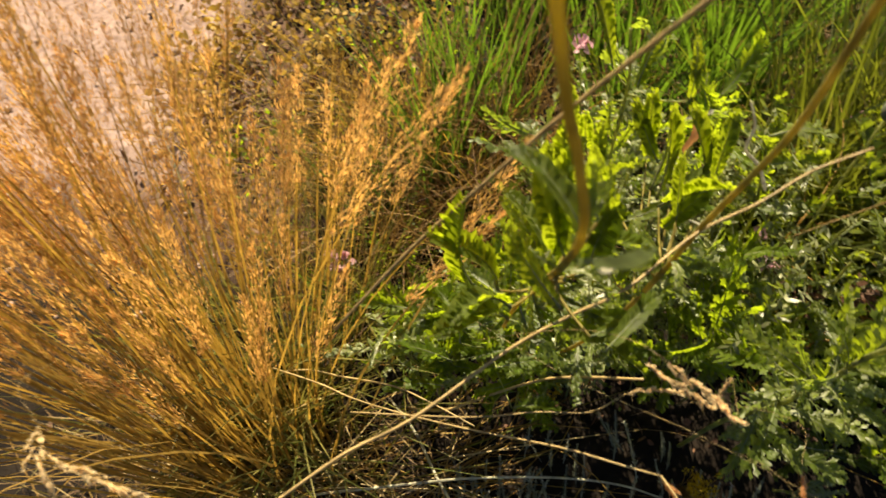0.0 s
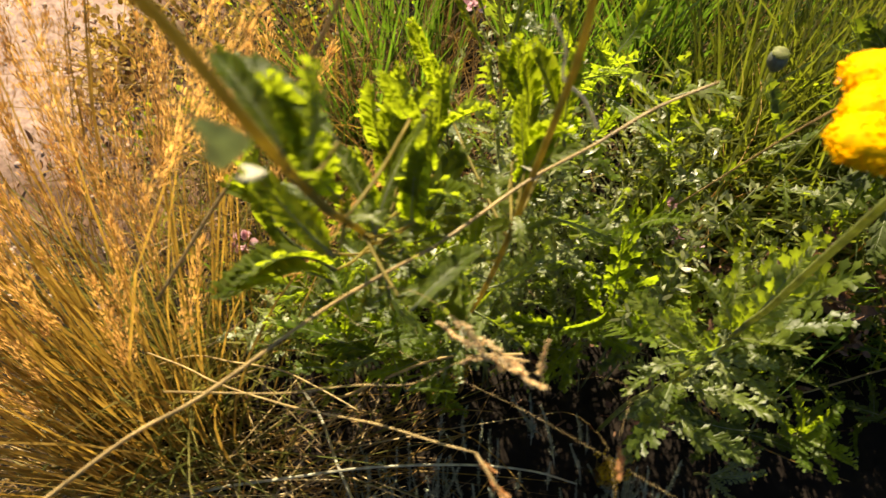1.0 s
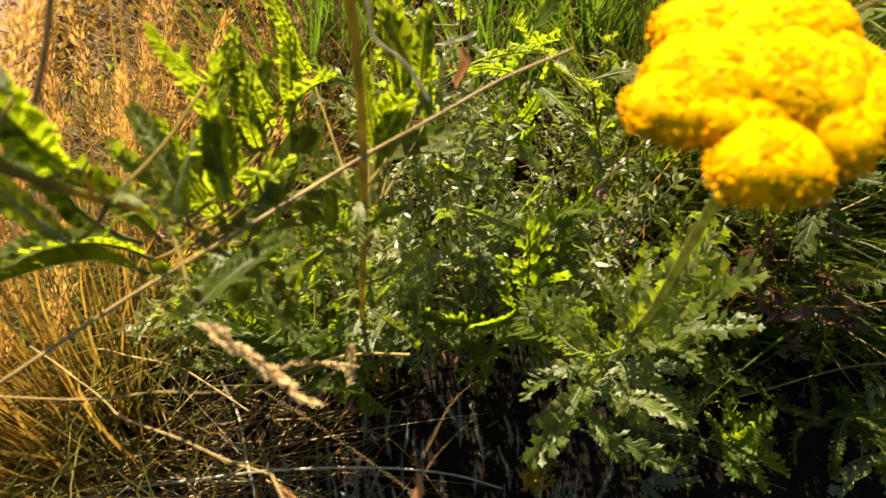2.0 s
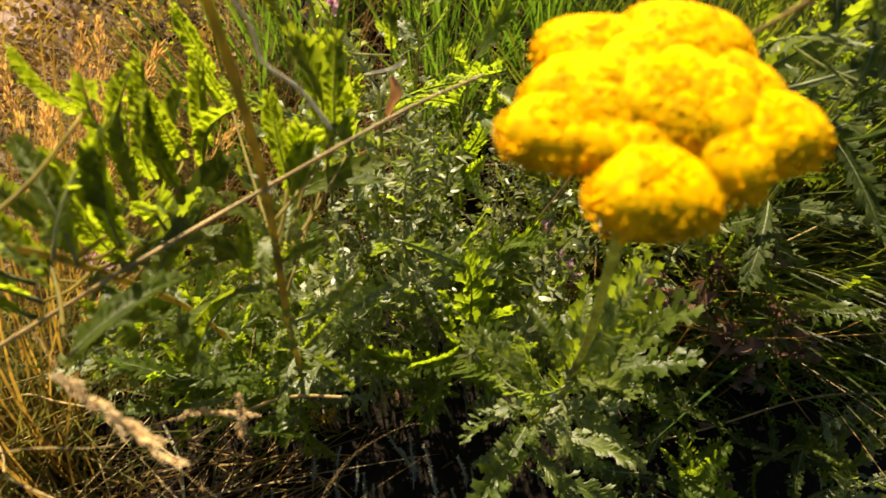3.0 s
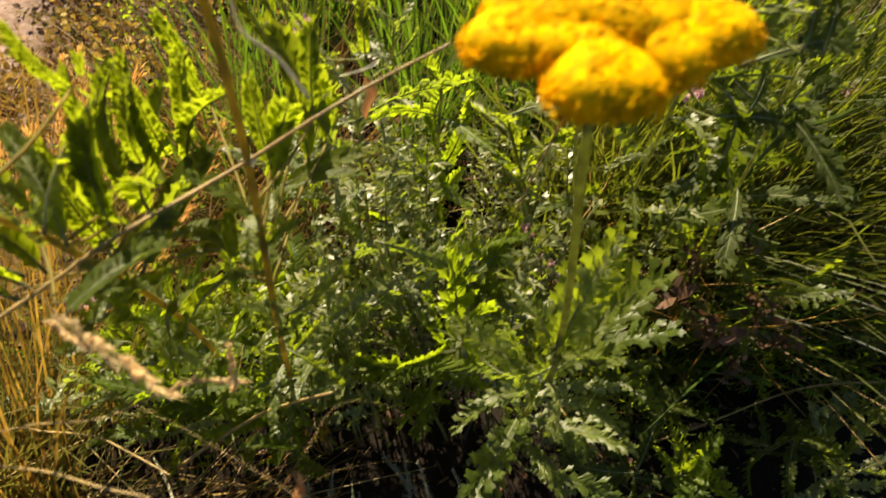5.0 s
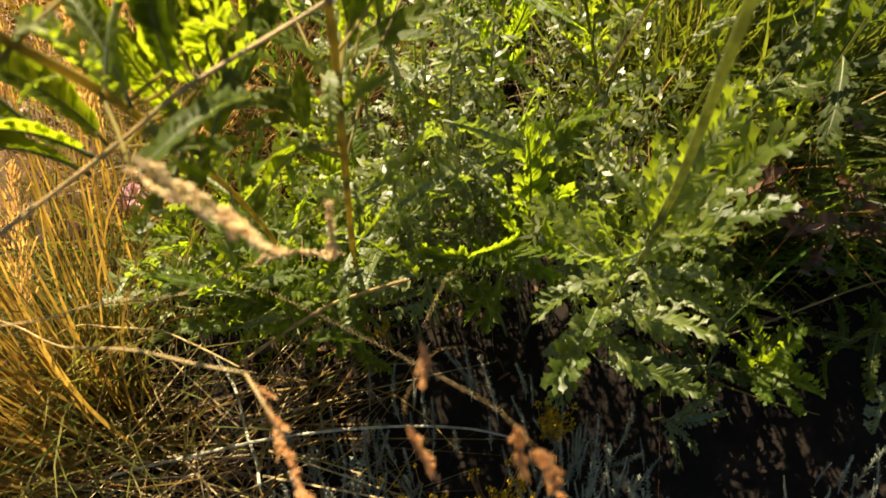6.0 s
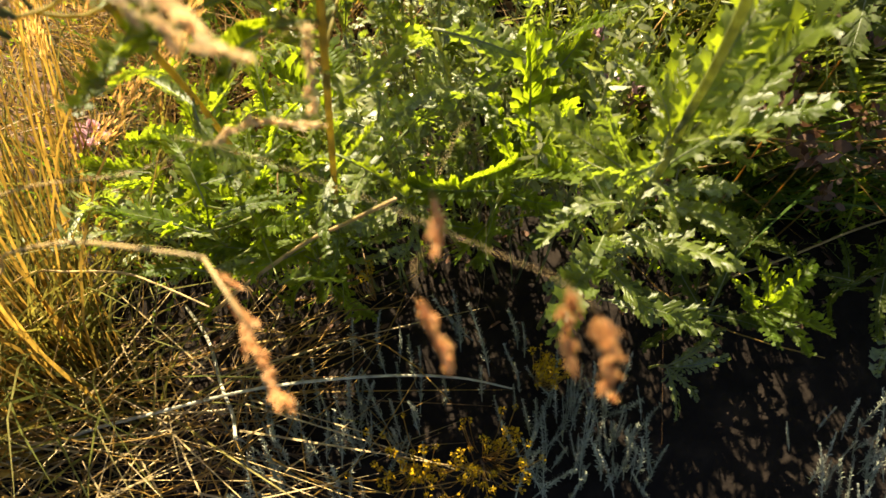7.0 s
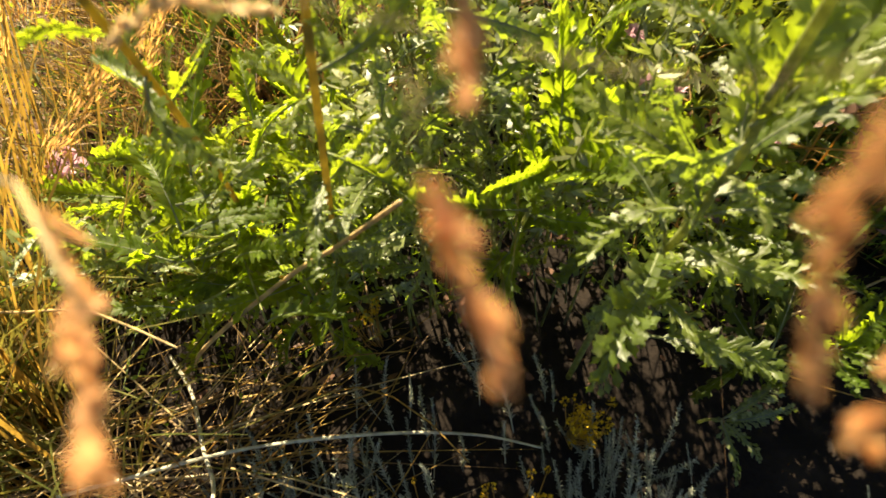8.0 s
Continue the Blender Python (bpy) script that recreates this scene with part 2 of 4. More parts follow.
def flakes(place, way, length, width):
    """Many small pointed leaflets at once: a folded four-sided blade each."""
    n = len(place)
    way = way / (np.linalg.norm(way, axis=1, keepdims=True) + 1e-9)
    r = rng.normal(size=(n, 3))
    side = np.cross(way, r)
    side /= np.linalg.norm(side, axis=1, keepdims=True) + 1e-9
    up = np.cross(side, way)
    L, W = length[:, None], width[:, None]
    a, b = place + way * L * 0.28 + up * L * 0.05, place + way * L * 0.66 + up * L * 0.06
    v = np.stack([place, a - side * W * 0.46, b - side * W * 0.42, place + way * L - up * L * 0.02, b + side * W * 0.42, a + side * W * 0.46], 1).reshape(-1, 3)
    k = np.arange(n)[:, None] * 6
    f = [tuple(q) for q in np.concatenate([k + np.array([0, 1, 5]), k + np.array([2, 3, 4])], 0)] + [tuple(q) for q in k + np.array([1, 2, 4, 5])]
    return v, f


def joined(*pieces):
    vs, fs, at = [], [], 0
    for v, f in pieces:
        vs.append(np.asarray(v, float).reshape(-1, 3))
        fs += [tuple(int(q) + at for q in face) for face in f]
        at += len(vs[-1])
    return np.concatenate(vs, 0), fs


def leaf_mesh(name, length, width, pairs, arch, bend, curl, seed, material, web=0.30, rough=1.0):
    """A feathered leaf along +Y: a midrib and pairs of toothed lobes; arched over, bent sideways and curled about its rib."""
    r = random.Random(seed)
    V, F = [], []

    def spine(s):
        return np.array((length * bend * s * s, length * s * (1 - 0.12 * abs(arch) * s), length * arch * (0.9 * s - 1.25 * s * s) * 0.5))

    def shaped(p, u):
        """Turns a point about the rib, more towards the tip, and cups the blade."""
        o = spine(u)
        d = p - o
        a = curl * (u - 0.3)
        x, z = d[0] * math.cos(a) - d[2] * math.sin(a), d[0] * math.sin(a) + d[2] * math.cos(a)
        return o + np.array((x, d[1], z + 6.0 * cup * d[0] * d[0] / width * 0.5))

    cup = r.uniform(-0.5, 1.2)
    tube(V, F, [spine(i / 9) for i in range(10)], length * 0.014, length * 0.004, 4)
    ribs = len(F)

    def envelope(s):
        return math.sin(math.pi * min(1.0, 0.10 + s * 0.84)) ** 0.5 * (0.70 + 0.38 * s)

    b = len(V)
    for i in range(13):
        u = 0.08 + 0.90 * i / 12
        half = width * 0.5 * web * envelope(u) * r.uniform(0.85, 1.1)
        p = spine(u)
        V += [shaped(p + (-half, half * 0.35, half * 0.15), u), p + (0, 0, length * 0.004), shaped(p + (half, half * 0.35, half * 0.15), u)]
    F += [(b + 3 * i + k, b + 3 * i + k + 1, b + 3 * i + k + 4, b + 3 * i + k + 3) for i in range(12) for k in (0, 1)]
    for i in range(pairs):
        s = 0.10 + 0.90 * (i + 0.5) / pairs
        for sg in (-1, 1):
            w = width * 0.5 * envelope(s) * r.uniform(0.7, 1.15)
            if w < 0.001:
                continue
            u = min(1.0, s + r.uniform(-0.02, 0.02))
            p = spine(u)
            ang = radians(r.uniform(20, 42) + 32 * s)
            d = np.array((sg * math.cos(ang), math.sin(ang), 0.15 + rough * r.uniform(-0.4, 0.3)))
            d /= np.linalg.norm(d)
            q = np.array((-sg * math.sin(ang), math.cos(ang), rough * r.uniform(-0.45, 0.45)))
            h = min(length / pairs * r.uniform(0.66, 0.98), w * 1.0)
            drop = np.array((0, 0, -0.30 * rough * w * r.uniform(-0.3, 1.4)))
            ring = [p - q * h * 0.25, p + d * w * 0.35 - q * h * 0.36, p + d * w * 0.52 - q * h * 0.28, p + d * w * 0.78 - q * h * 0.56 + drop * 0.6,
                    p + d * w * 0.84 - q * h * 0.16 + drop * 0.6, p + d * w + drop, p + d * w * 0.86 + q * h * 0.20 + drop * 0.5,
                    p + d * w * 0.74 + q * h * 0.58 + drop * 0.4, p + d * w * 0.5 + q * h * 0.24, p + d * w * 0.3 + q * h * 0.30, p + q * h * 0.25]
            c = p + d * w * 0.5 + np.array((0, 0, 0.06 * w))
            b = len(V)
            V += [shaped(x, u) for x in [c] + ring]
            F += [(b, b + 1 + k, b + 2 + k) for k in range(len(ring) - 1)]
    me = mesh_of(name, V, F, material)
    me.materials.append(M_RIB)
    for poly in me.polygons[:ribs]:
        poly.material_index = 1
    return me


LEAF_SHAPES = [(0.042, 12, 0.5, 0.1, 0.6), (0.036, 14, 1.0, -0.15, -0.9), (0.046, 12, 0.2, 0.2, 1.2), (0.034, 13, 0.8, -0.1, -0.4), (0.044, 12, 1.5, 0.05, 0.9), (0.046, 11, -0.3, -0.2, -1.4),
               (0.040, 13, 1.9, 0.25, 1.6), (0.048, 12, 0.7, -0.3, 0.3)]
LEAVES = [leaf_mesh("leaf", 0.10, w, n, a, b, c, i, M_YARROW, 0.26, 0.9) for i, (w, n, a, b, c) in enumerate(LEAF_SHAPES)]
HOARY_GLINT = [leaf_mesh("leaf", 0.10, w * 0.95, n, a, b, c, 80 + i, M_HOARY_GLINT, 0.22, 1.2) for i, (w, n, a, b, c) in enumerate(LEAF_SHAPES)]
FROND = [leaf_mesh("leaf", 0.10, w, n, a, b, c, 30 + i, M_YOUNG, 0.62, 0.40) for i, (w, n, a, b, c) in enumerate(
    [(0.037, 19, 0.3, 0.06, 0.3), (0.031, 21, 0.6, -0.1, 0.5), (0.038, 18, 0.1, 0.1, 0.2), (0.034, 20, 0.8, -0.05, 0.4), (0.029, 21, 1.1, 0.12, 0.6)])]
FERN = [leaf_mesh("leaf", 0.10, w, n, a, b, c, 60 + i, M_YARROW, 0.26, 0.85) for i, (w, n, a, b, c) in enumerate(
    [(0.052, 13, 0.6, 0.06, 0.3), (0.046, 14, 1.0, -0.1, -0.4), (0.054, 12, 0.3, 0.1, 0.5), (0.048, 13, 1.3, -0.05, -0.2)])]
LUSH = [leaf_mesh("leaf", 0.10, w * 1.2, n + 2, a, b, c, 70 + i, M_LUSH, 0.34, 0.6) for i, (w, n, a, b, c) in enumerate(LEAF_SHAPES[:6])]
SHADED = [leaf_mesh("leaf", 0.10, w, n, a, b, c, 95 + i, M_SHADED_LEAF, 0.30, 0.8) for i, (w, n, a, b, c) in enumerate(LEAF_SHAPES[:5])]


def leaf_pose(base, tip, roll=0.0):
    """The pose of a 0.1 m leaf whose base and tip lie there."""
    b, d = Vector(base), Vector(tip) - Vector(base)
    y = d.normalized()
    up = Vector((0, 0, 1)) if abs(y.z) < 0.95 else Vector((0, -1, 0.2))
    x = y.cross(up).normalized()
    z = x.cross(y)
    m = Matrix((x, y, z)).transposed().to_4x4()
    return Matrix.Translation(b) @ m @ Matrix.Rotation(radians(roll), 4, "Y") @ Matrix.Scale(d.length / 0.10, 4)


def along(line, z):
    return min(line, key=lambda p: abs(p[2] - z))


def yarrow(points, placed, scattered, label, material=M_YSTEM, thick=0.0026, seed=1, group="yarrow plants", upright=0.0, lift=0.0, loose=LEAVES, fixed=FERN, fronds=()):
    """A yarrow plant: a stem through the points, leaves and narrow fronds with given base and tip, and scattered leaves (count, low, high, length)."""
    r = random.Random(seed)
    root = empty("yarrow_plant", points[0], label, "yarrow", group)
    line = smooth_line(points, 8)
    V, F = [], []
    tube(V, F, line, thick * 1.15, thick * 0.8, 8)
    todo = []
    for base, tip, roll in placed:
        s = along(line, base[2] - 0.01)
        if np.linalg.norm(np.array(base) - s) > 0.004:
            tube(V, F, smooth_line([s, (np.array(base) + s) / 2 - (0, 0, 0.004), base], 3), 0.0012, 0.0008, 5)
        # leaves that stand up: turned about the cross axis, towards the vertical
        d, a = np.array(tip) - base, radians(upright * r.uniform(0.6, 1.2))
        tip = np.array(base) + (d[0], d[1] * math.cos(a) - d[2] * math.sin(a), d[1] * math.sin(a) + d[2] * math.cos(a) + lift * np.linalg.norm(d) * r.uniform(0.5, 1.4))
        todo.append((base, tip, roll))
        if upright:
            j = np.array([r.uniform(-0.014, 0.014) for _ in range(6)])
            todo.append((np.array(base) + j[:3], tip + j[:3] * 0.5 + j[3:] * 1.6, roll + r.uniform(-50, 50)))
    placed_leaves = len(todo)
    for base, tip, roll in fronds:
        s = along(line, base[2] - 0.01)
        tube(V, F, smooth_line([s, (np.array(base) + s) / 2 - (0, 0, 0.003), base], 3), 0.0012, 0.0008, 5)
    turn = r.uniform(0, 360)
    for count, low, high, size in scattered:
        for i in range(count):
            turn += 137.5
            z = low + (high - low) * (i + 0.5) / count
            s = along(line, z)
            el = r.uniform(-12, 72)
            a = radians(turn + r.uniform(-20, 20))
            L = size * r.uniform(0.45, 1.1)
            tip = s + L * np.array((math.cos(a) * math.cos(radians(el)), math.sin(a) * math.cos(radians(el)), math.sin(radians(el))))
            todo.append((s, tip, r.uniform(-75, 75)))
    child("stem", mesh_of("stem", V, F, material), root)
    for i, (base, tip, roll) in enumerate(todo):
        shapes = FROND if upright and i < placed_leaves else fixed if i < placed_leaves else loose
        child("leaf", shapes[(i * 5 + seed) % len(shapes)], root, leaf_pose(base, tip, roll))
    for i, (base, tip, roll) in enumerate(fronds):
        child("leaf", FROND[(i * 2) % 5], root, leaf_pose(base, tip, roll))
    return root, line


def bump_mesh(radius, seed):
    """A small rough ball: one floret."""
    bm = bmesh.new()
    bmesh.ops.create_icosphere(bm, subdivisions=1, radius=radius)
    v = np.array([q.co for q in bm.verts])
    f = [[q.index for q in face.verts] for face in bm.faces]
    bm.free()
    r = np.random.default_rng(seed)
    return v * (1 + r.uniform(-0.2, 0.25, (len(v), 1))), f


# ---- ground ----
def build_ground():
    def steps(a, b, step, far):
        core = np.arange(a, b + step, step)
        out = np.array([0.2, 0.5, 1, 2.5, 6, 15, 40, far])
        return np.concatenate([a - out[::-1], core, core[-1] + out])

    xs, ys = steps(-1.4, 2.2, 0.03, 120), steps(-0.6, 2.6, 0.03, 120)
    V = []
    for y in ys:
        for x in xs:
            near = 1.0 if -1.5 < x < 2.3 and -0.7 < y < 2.7 else 0.0
            h = 0.03 * noise.noise((x * 3, y * 3, 0.3)) + 0.014 * noise.noise((x * 11, y * 11, 2.0)) + 0.007 * noise.noise((x * 30, y * 30, 5.0))
            V.append((x, y, h * near - 0.01))
    w = len(xs)
    F = [(j * w + i, j * w + i + 1, (j + 1) * w + i + 1, (j + 1) * w + i) for j in range(len(ys) - 1) for i in range(w - 1)]
    tagged(new("ground", mesh_of("ground", V, F, M_GROUND)), "dark garden soil, darkened further for shade, turning to pale sandy gravel", "ground", kind="structure")


build_ground()


def height(x, y):
    return 0.03 * noise.noise((x * 3, y * 3, 0.3)) - 0.01


def scatter(n, x0, x1, y0, y1):
    p = np.stack([rng.uniform(x0, x1, n), rng.uniform(y0, y1, n), np.zeros(n)], 1)
    p[:, 2] = [height(x, y) for x, y, _ in p]
    return p


def stuff(name, v, f, material, label, category):
    return tagged(new(name, mesh_of(name, v, f, material)), label, category, kind="stuff")


# leaf litter and gravel
p = scatter(1500, -0.7, 1.4, 0.33, 1.5) + rng.uniform(0, 0.012, (1500, 1)) * (0, 0, 1)
stuff("leaf_litter", *flakes(p, rng.normal(size=(1500, 3)) * (1, 1, 0.3), rng.uniform(0.008, 0.035, 1500), rng.uniform(0.004, 0.014, 1500)), M_LITTER,
      "brown withered leaves and bits on the soil", "leaf litter")


def build_gravel():
    pieces = []
    for i, q in enumerate(scatter(1500, -1.9, -0.45, 0.5, 2.6)):
        v, f = bump_mesh(abs(rng.normal(0.002, 0.003)) + 0.0018, i)
        pieces.append((v * (1, 1, 0.6) + q, f))
    stuff("gravel", *joined(*pieces), M_PEBBLE, "pale pinkish pebbles lying on sandy ground", "gravel")


build_gravel()


# ---- grass ----
def grass_field(name, n, box, lean, spread, long, wide, droop, material, label, clump=0):
    b = scatter(n, *box)
    if clump:
        c = scatter(max(6, n // clump), *box)
        b = c[rng.integers(0, len(c), n)] + rng.normal(0, 0.022, (n, 3)) * (1, 1, 0)
    way = np.array(lean) + rng.normal(0, spread, (n, 3)) * (1, 1, 0.3)
    v, f, _, _ = ribbons(b, way, rng.uniform(*long, n), rng.uniform(*wide, n), rng.uniform(*droop, n))
    return stuff(name, v, f, material, label, "grass")


grass_field("grass", 3900, (-0.04, 1.05, 0.76, 2.1), (0.03, 0.0, 1), 0.13, (0.20, 0.46), (0.004, 0.0085), (0.0, 0.2), M_GRASS, "dense upright green grass blades behind the flowers", 34)
grass_field("grass", 1300, (0.82, 1.8, 0.58, 1.8), (0.16, 0.08, 1), 0.20, (0.2, 0.5), (0.004, 0.008), (0.0, 0.4), M_GRASS_SHADE_TONED, "long green grass in a shade-toned colour, standing in loose clumps", 70)
grass_field("grass", 1000, (0.74, 1.7, 0.57, 1.7), (0.20, 0.05, 1), 0.26, (0.25, 0.5), (0.0018, 0.0038), (0.1, 0.5), M_GRASS_DRYING, "thin yellowing stalks among long green grass")
grass_field("grass", 1500, (0.54, 1.10, 0.57, 0.84), (0.12, 0.06, 1), 0.20, (0.26, 0.56), (0.004, 0.008), (0.0, 0.4), M_GRASS_SHADE_TONED, "tall green grass in a shade-toned colour behind bare soil", 28)
grass_field("grass", 360, (0.54, 1.20, 0.56, 0.90), (0.35, 0.0, 1), 0.35, (0.2, 0.5), (0.0018, 0.0035), (0.05, 0.6), M_GRASS_DRYING, "yellowing stalks scattered through the tall grass", 6)
grass_field("grass", 1000, (0.44, 0.84, 0.60, 0.84), (0.18, 0.0, 1), 0.22, (0.3, 0.52), (0.003, 0.0065), (0.05, 0.4), M_GRASS_SHADE_TONED, "thin stand of green grass behind the flower", 40)
grass_field("grass", 380, (-0.3, 0.5, 0.5, 0.9), (0.0, 0.0, 1), 0.3, (0.1, 0.28), (0.002, 0.004), (0.05, 0.4), M_GRASS, "short green grass among the yarrow leaves", 30)
grass_field("grass", 800, (-0.50, 0.0, 0.75, 2.0), (0.0, 0.0, 1), 0.40, (0.06, 0.20), (0.0015, 0.003), (0.1, 0.6), M_GRASS_DRYING, "sparse half-dry grass at the edge of the sand", 25)
grass_field("grass", 620, (-0.45, -0.10, 0.2, 0.55), (-0.1, 0.05, 1), 0.4, (0.15, 0.42), (0.002, 0.0046), (0.1, 0.5), M_GRASS_DRYING, "greenish blades growing through the dry tussocks", 25)


grass_field("grass", 200, (0.52, 1.15, 0.47, 0.60), (0.35, 0.15, 1), 0.30, (0.12, 0.32), (0.0018, 0.004), (0.1, 0.6), M_GRASS_SHADE_TONED, "low green grass in a shade-toned colour over shaded soil", 18)


grass_field("grass", 600, (-0.60, -0.22, 0.62, 1.1), (0.0, 0.0, 1), 0.42, (0.06, 0.22), (0.0015, 0.003), (0.1, 0.6), M_STRAW, "thin dry straw-coloured grass at the edge of the sand", 14)


grass_field("grass", 520, (0.50, 1.20, 0.54, 0.95), (0.35, 0.0, 1), 0.4, (0.15, 0.5), (0.0014, 0.0026), (0.05, 0.7), M_BROWN_STEM, "dead brown stems standing in the tall grass", 5)
grass_field("grass", 320, (0.15, 0.70, 0.70, 1.3), (0.0, 0.0, 1), 0.45, (0.15, 0.45), (0.0014, 0.0026), (0.05, 0.7), M_BROWN_STEM, "withered brown stems among green grass", 5)


grass_field("grass", 700, (-0.18, 0.16, 0.56, 1.00), (0.0, 0.0, 1), 0.35, (0.18, 0.46), (0.0016, 0.0032), (0.05, 0.6), M_BROWN_STEM, "withered brown grass behind the dry tussocks", 6)
grass_field("grass", 220, (-0.20, 0.12, 0.60, 1.00), (0.0, 0.0, 1), 0.32, (0.18, 0.44), (0.0016, 0.003), (0.05, 0.5), M_STRAW, "dry straw-coloured stalks among green grass", 6)
grass_field("grass", 420, (0.45, 1.00, 0.75, 1.3), (0.1, 0.0, 1), 0.50, (0.15, 0.42), (0.0018, 0.0036), (0.05, 0.7), M_GRASS_DRYING, "pale yellowing stalks standing above the grass", 5)
grass_field("grass", 460, (0.75, 1.55, 0.57, 1.3), (0.38, 0.0, 1), 0.24, (0.25, 0.52), (0.0014, 0.0028), (0.1, 0.5), M_STRAW, "thin straw-coloured stalks leaning through long grass", 8)


grass_field("grass", 110, (0.54, 0.80, 0.48, 0.60), (0.30, 0.05, 1), 0.25, (0.18, 0.40), (0.003, 0.006), (0.05, 0.45), M_GRASS, "green grass blades fanning out beside the flower", 22)


def dry_tussock(centre, radius, n, lean, spread, long, label, share=0.9, drooping=(0.05, 0.35)):
    root = empty("dry_grass_tussock", (*centre, 0.0), label, "dry grass", "dry grass tussocks")
    a, q = rng.uniform(0, 2 * np.pi, n), np.sqrt(rng.uniform(0, 1, n)) * radius
    b = np.stack([centre[0] + np.cos(a) * q, centre[1] + np.sin(a) * q, np.full(n, -0.01)], 1)
    way = np.array(lean) + np.stack([np.cos(a) * q, np.sin(a) * q, np.zeros(n)], 1) / radius * spread + rng.normal(0, 0.08, (n, 3))
    L = rng.uniform(*long, n)
    v, f, tips, dirs = ribbons(b, way, L, rng.uniform(0.0026, 0.0050, n), rng.uniform(*drooping, n), 6)
    child("culm", mesh_of("culm", v, f, M_CULM), root, kind="stuff")
    # loose panicles of many fine spikelets on the upper part of each culm
    have = (rng.uniform(0, 1, n) < share) & (tips[:, 2] > 0.44) & (tips[:, 1] > 0.24)
    tips, dirs = tips[have], dirs[have] / np.linalg.norm(dirs[have], axis=1, keepdims=True)
    m = 300
    k = np.repeat(np.arange(len(tips)), m)
    s = rng.uniform(0, 1, len(k)) * np.repeat(np.minimum(0.17, L[have] * 0.26), m)
    r = rng.normal(0, 1, (len(k), 3))
    r -= dirs[k] * np.sum(r * dirs[k], 1, keepdims=True)
    place = tips[k] - dirs[k] * s[:, None] + r * (0.0008 + 0.62 * s * (0.175 - s))[:, None]
    v, f = flakes(place, dirs[k] + 0.16 * r + rng.normal(0, 0.08, (len(k), 3)), rng.uniform(0.005, 0.011, len(k)), rng.uniform(0.0008, 0.0015, len(k)))
    child("panicle", mesh_of("panicle", v, f, M_PANICLE), root, kind="stuff")
    return root


dry_tussock((-0.25, 0.27), 0.085, 104, (-0.15, 0.14, 1), 0.19, (0.42, 0.68), "dense tussock of dry orange grass with feathery panicles", drooping=(0.02, 0.18))
dry_tussock((-0.28, 0.27), 0.075, 115, (-0.12, 0.13, 1), 0.13, (0.64, 0.90), "tall thin dry grass with soft orange panicles")
dry_tussock((-0.37, 0.33), 0.07, 26, (-0.16, 0.10, 1), 0.22, (0.42, 0.62), "dry straw-coloured grass tussock with fine panicles", share=0.3)
dry_tussock((-0.190, 0.31), 0.05, 20, (0.08, 0.16, 1), 0.08, (0.45, 0.64), "slender clump of dry orange grass stalks", share=0.75)


def fallen(n, box, label, material=M_STRAW, high=0.02):
    b = scatter(n, *box) + rng.uniform(0.4, 1, (n, 1)) * (0, 0, high)
    way = rng.normal(0, 1, (n, 3)) * (1, 0.5, 0.12) + (0.2, 0, 0.12)
    v, f, _, _ = ribbons(b, way, rng.uniform(0.1, 0.3, n), rng.uniform(0.001, 0.0025, n), rng.uniform(0.0, 0.2, n))
    stuff("fallen_straw", v, f, material, label, "straw")


fallen(150, (-0.6, 0.03, 0.10, 0.40), "dead bleached straws lying criss-cross on the soil")
fallen(260, (-0.6, 0.06, 0.08, 0.36), "thin dead brown stems matted on the soil", M_BROWN_STEM, 0.015)


def straw_mesh(seed):
    V, F = [], []
    r = random.Random(seed)
    bend = r.uniform(-0.05, 0.05)
    tube(V, F, [np.array((0.22 * q, bend * math.sin(3 * q) + r.uniform(-0.001, 0.001), 0.02 * math.sin(2.5 * q))) for q in np.linspace(0, 1, 7)], 0.0009, 0.0005, 5)
    return mesh_of("fallen_straw", V, F, M_STRAW)


STRAWS = [straw_mesh(i) for i in range(10)]
for n, box, high, label in [(95, (-0.40, 0.06, 0.10, 0.32), 0.08, "thin pale straw lying loose over the soil"), (40, (0.45, 1.1, 0.40, 0.8), 0.03, "dead straw lying on dark soil"), (45, (0.40, 0.80, 0.42, 0.60), 0.26, "pale dead stalk caught in the plants above the soil")]:
    for i, q in enumerate(scatter(n, *box)):
        ob = new("fallen_straw", STRAWS[i % 10])
        ob.matrix_world = pose(q[0], q[1], q[2] + rng.uniform(0.01, high), 0, rng.normal(-6, 9), rng.normal(15, 50)) @ Matrix.Scale(rng.uniform(0.5, 1.3), 4)
        tagged(ob, label, "straw", "fallen straws")

# yellowed ground cover at the edge of the sand: small rounded leaves over withered brown ones
def low_cover(n, box, high, size, slim, material, label):
    c = scatter(max(8, n // 60), *box)
    p = c[rng.integers(0, len(c), n)] + rng.normal(0, 0.035, (n, 3)) * (1, 1, 0) + rng.uniform(0, high, (n, 1)) * (0, 0, 1)
    stuff("yellowed_groundcover", *flakes(p, rng.normal(size=(n, 3)), rng.uniform(*size, n), rng.uniform(*size, n) * slim), material, label, "ground cover")


low_cover(2600, (-0.55, 0.02, 0.95, 2.0), 0.07, (0.008, 0.022), 0.6, M_LITTER, "low withered brown ground cover at the edge of the sand")
low_cover(2600, (-0.60, 0.00, 0.95, 1.9), 0.10, (0.010, 0.022), 0.8, M_DRYHERB, "low yellowed ground cover with small rounded leaves")
low_cover(1500, (-0.42, 0.05, 0.80, 1.7), 0.10, (0.008, 0.018), 0.5, M_VETCH, "low green weeds among yellowed ground cover")


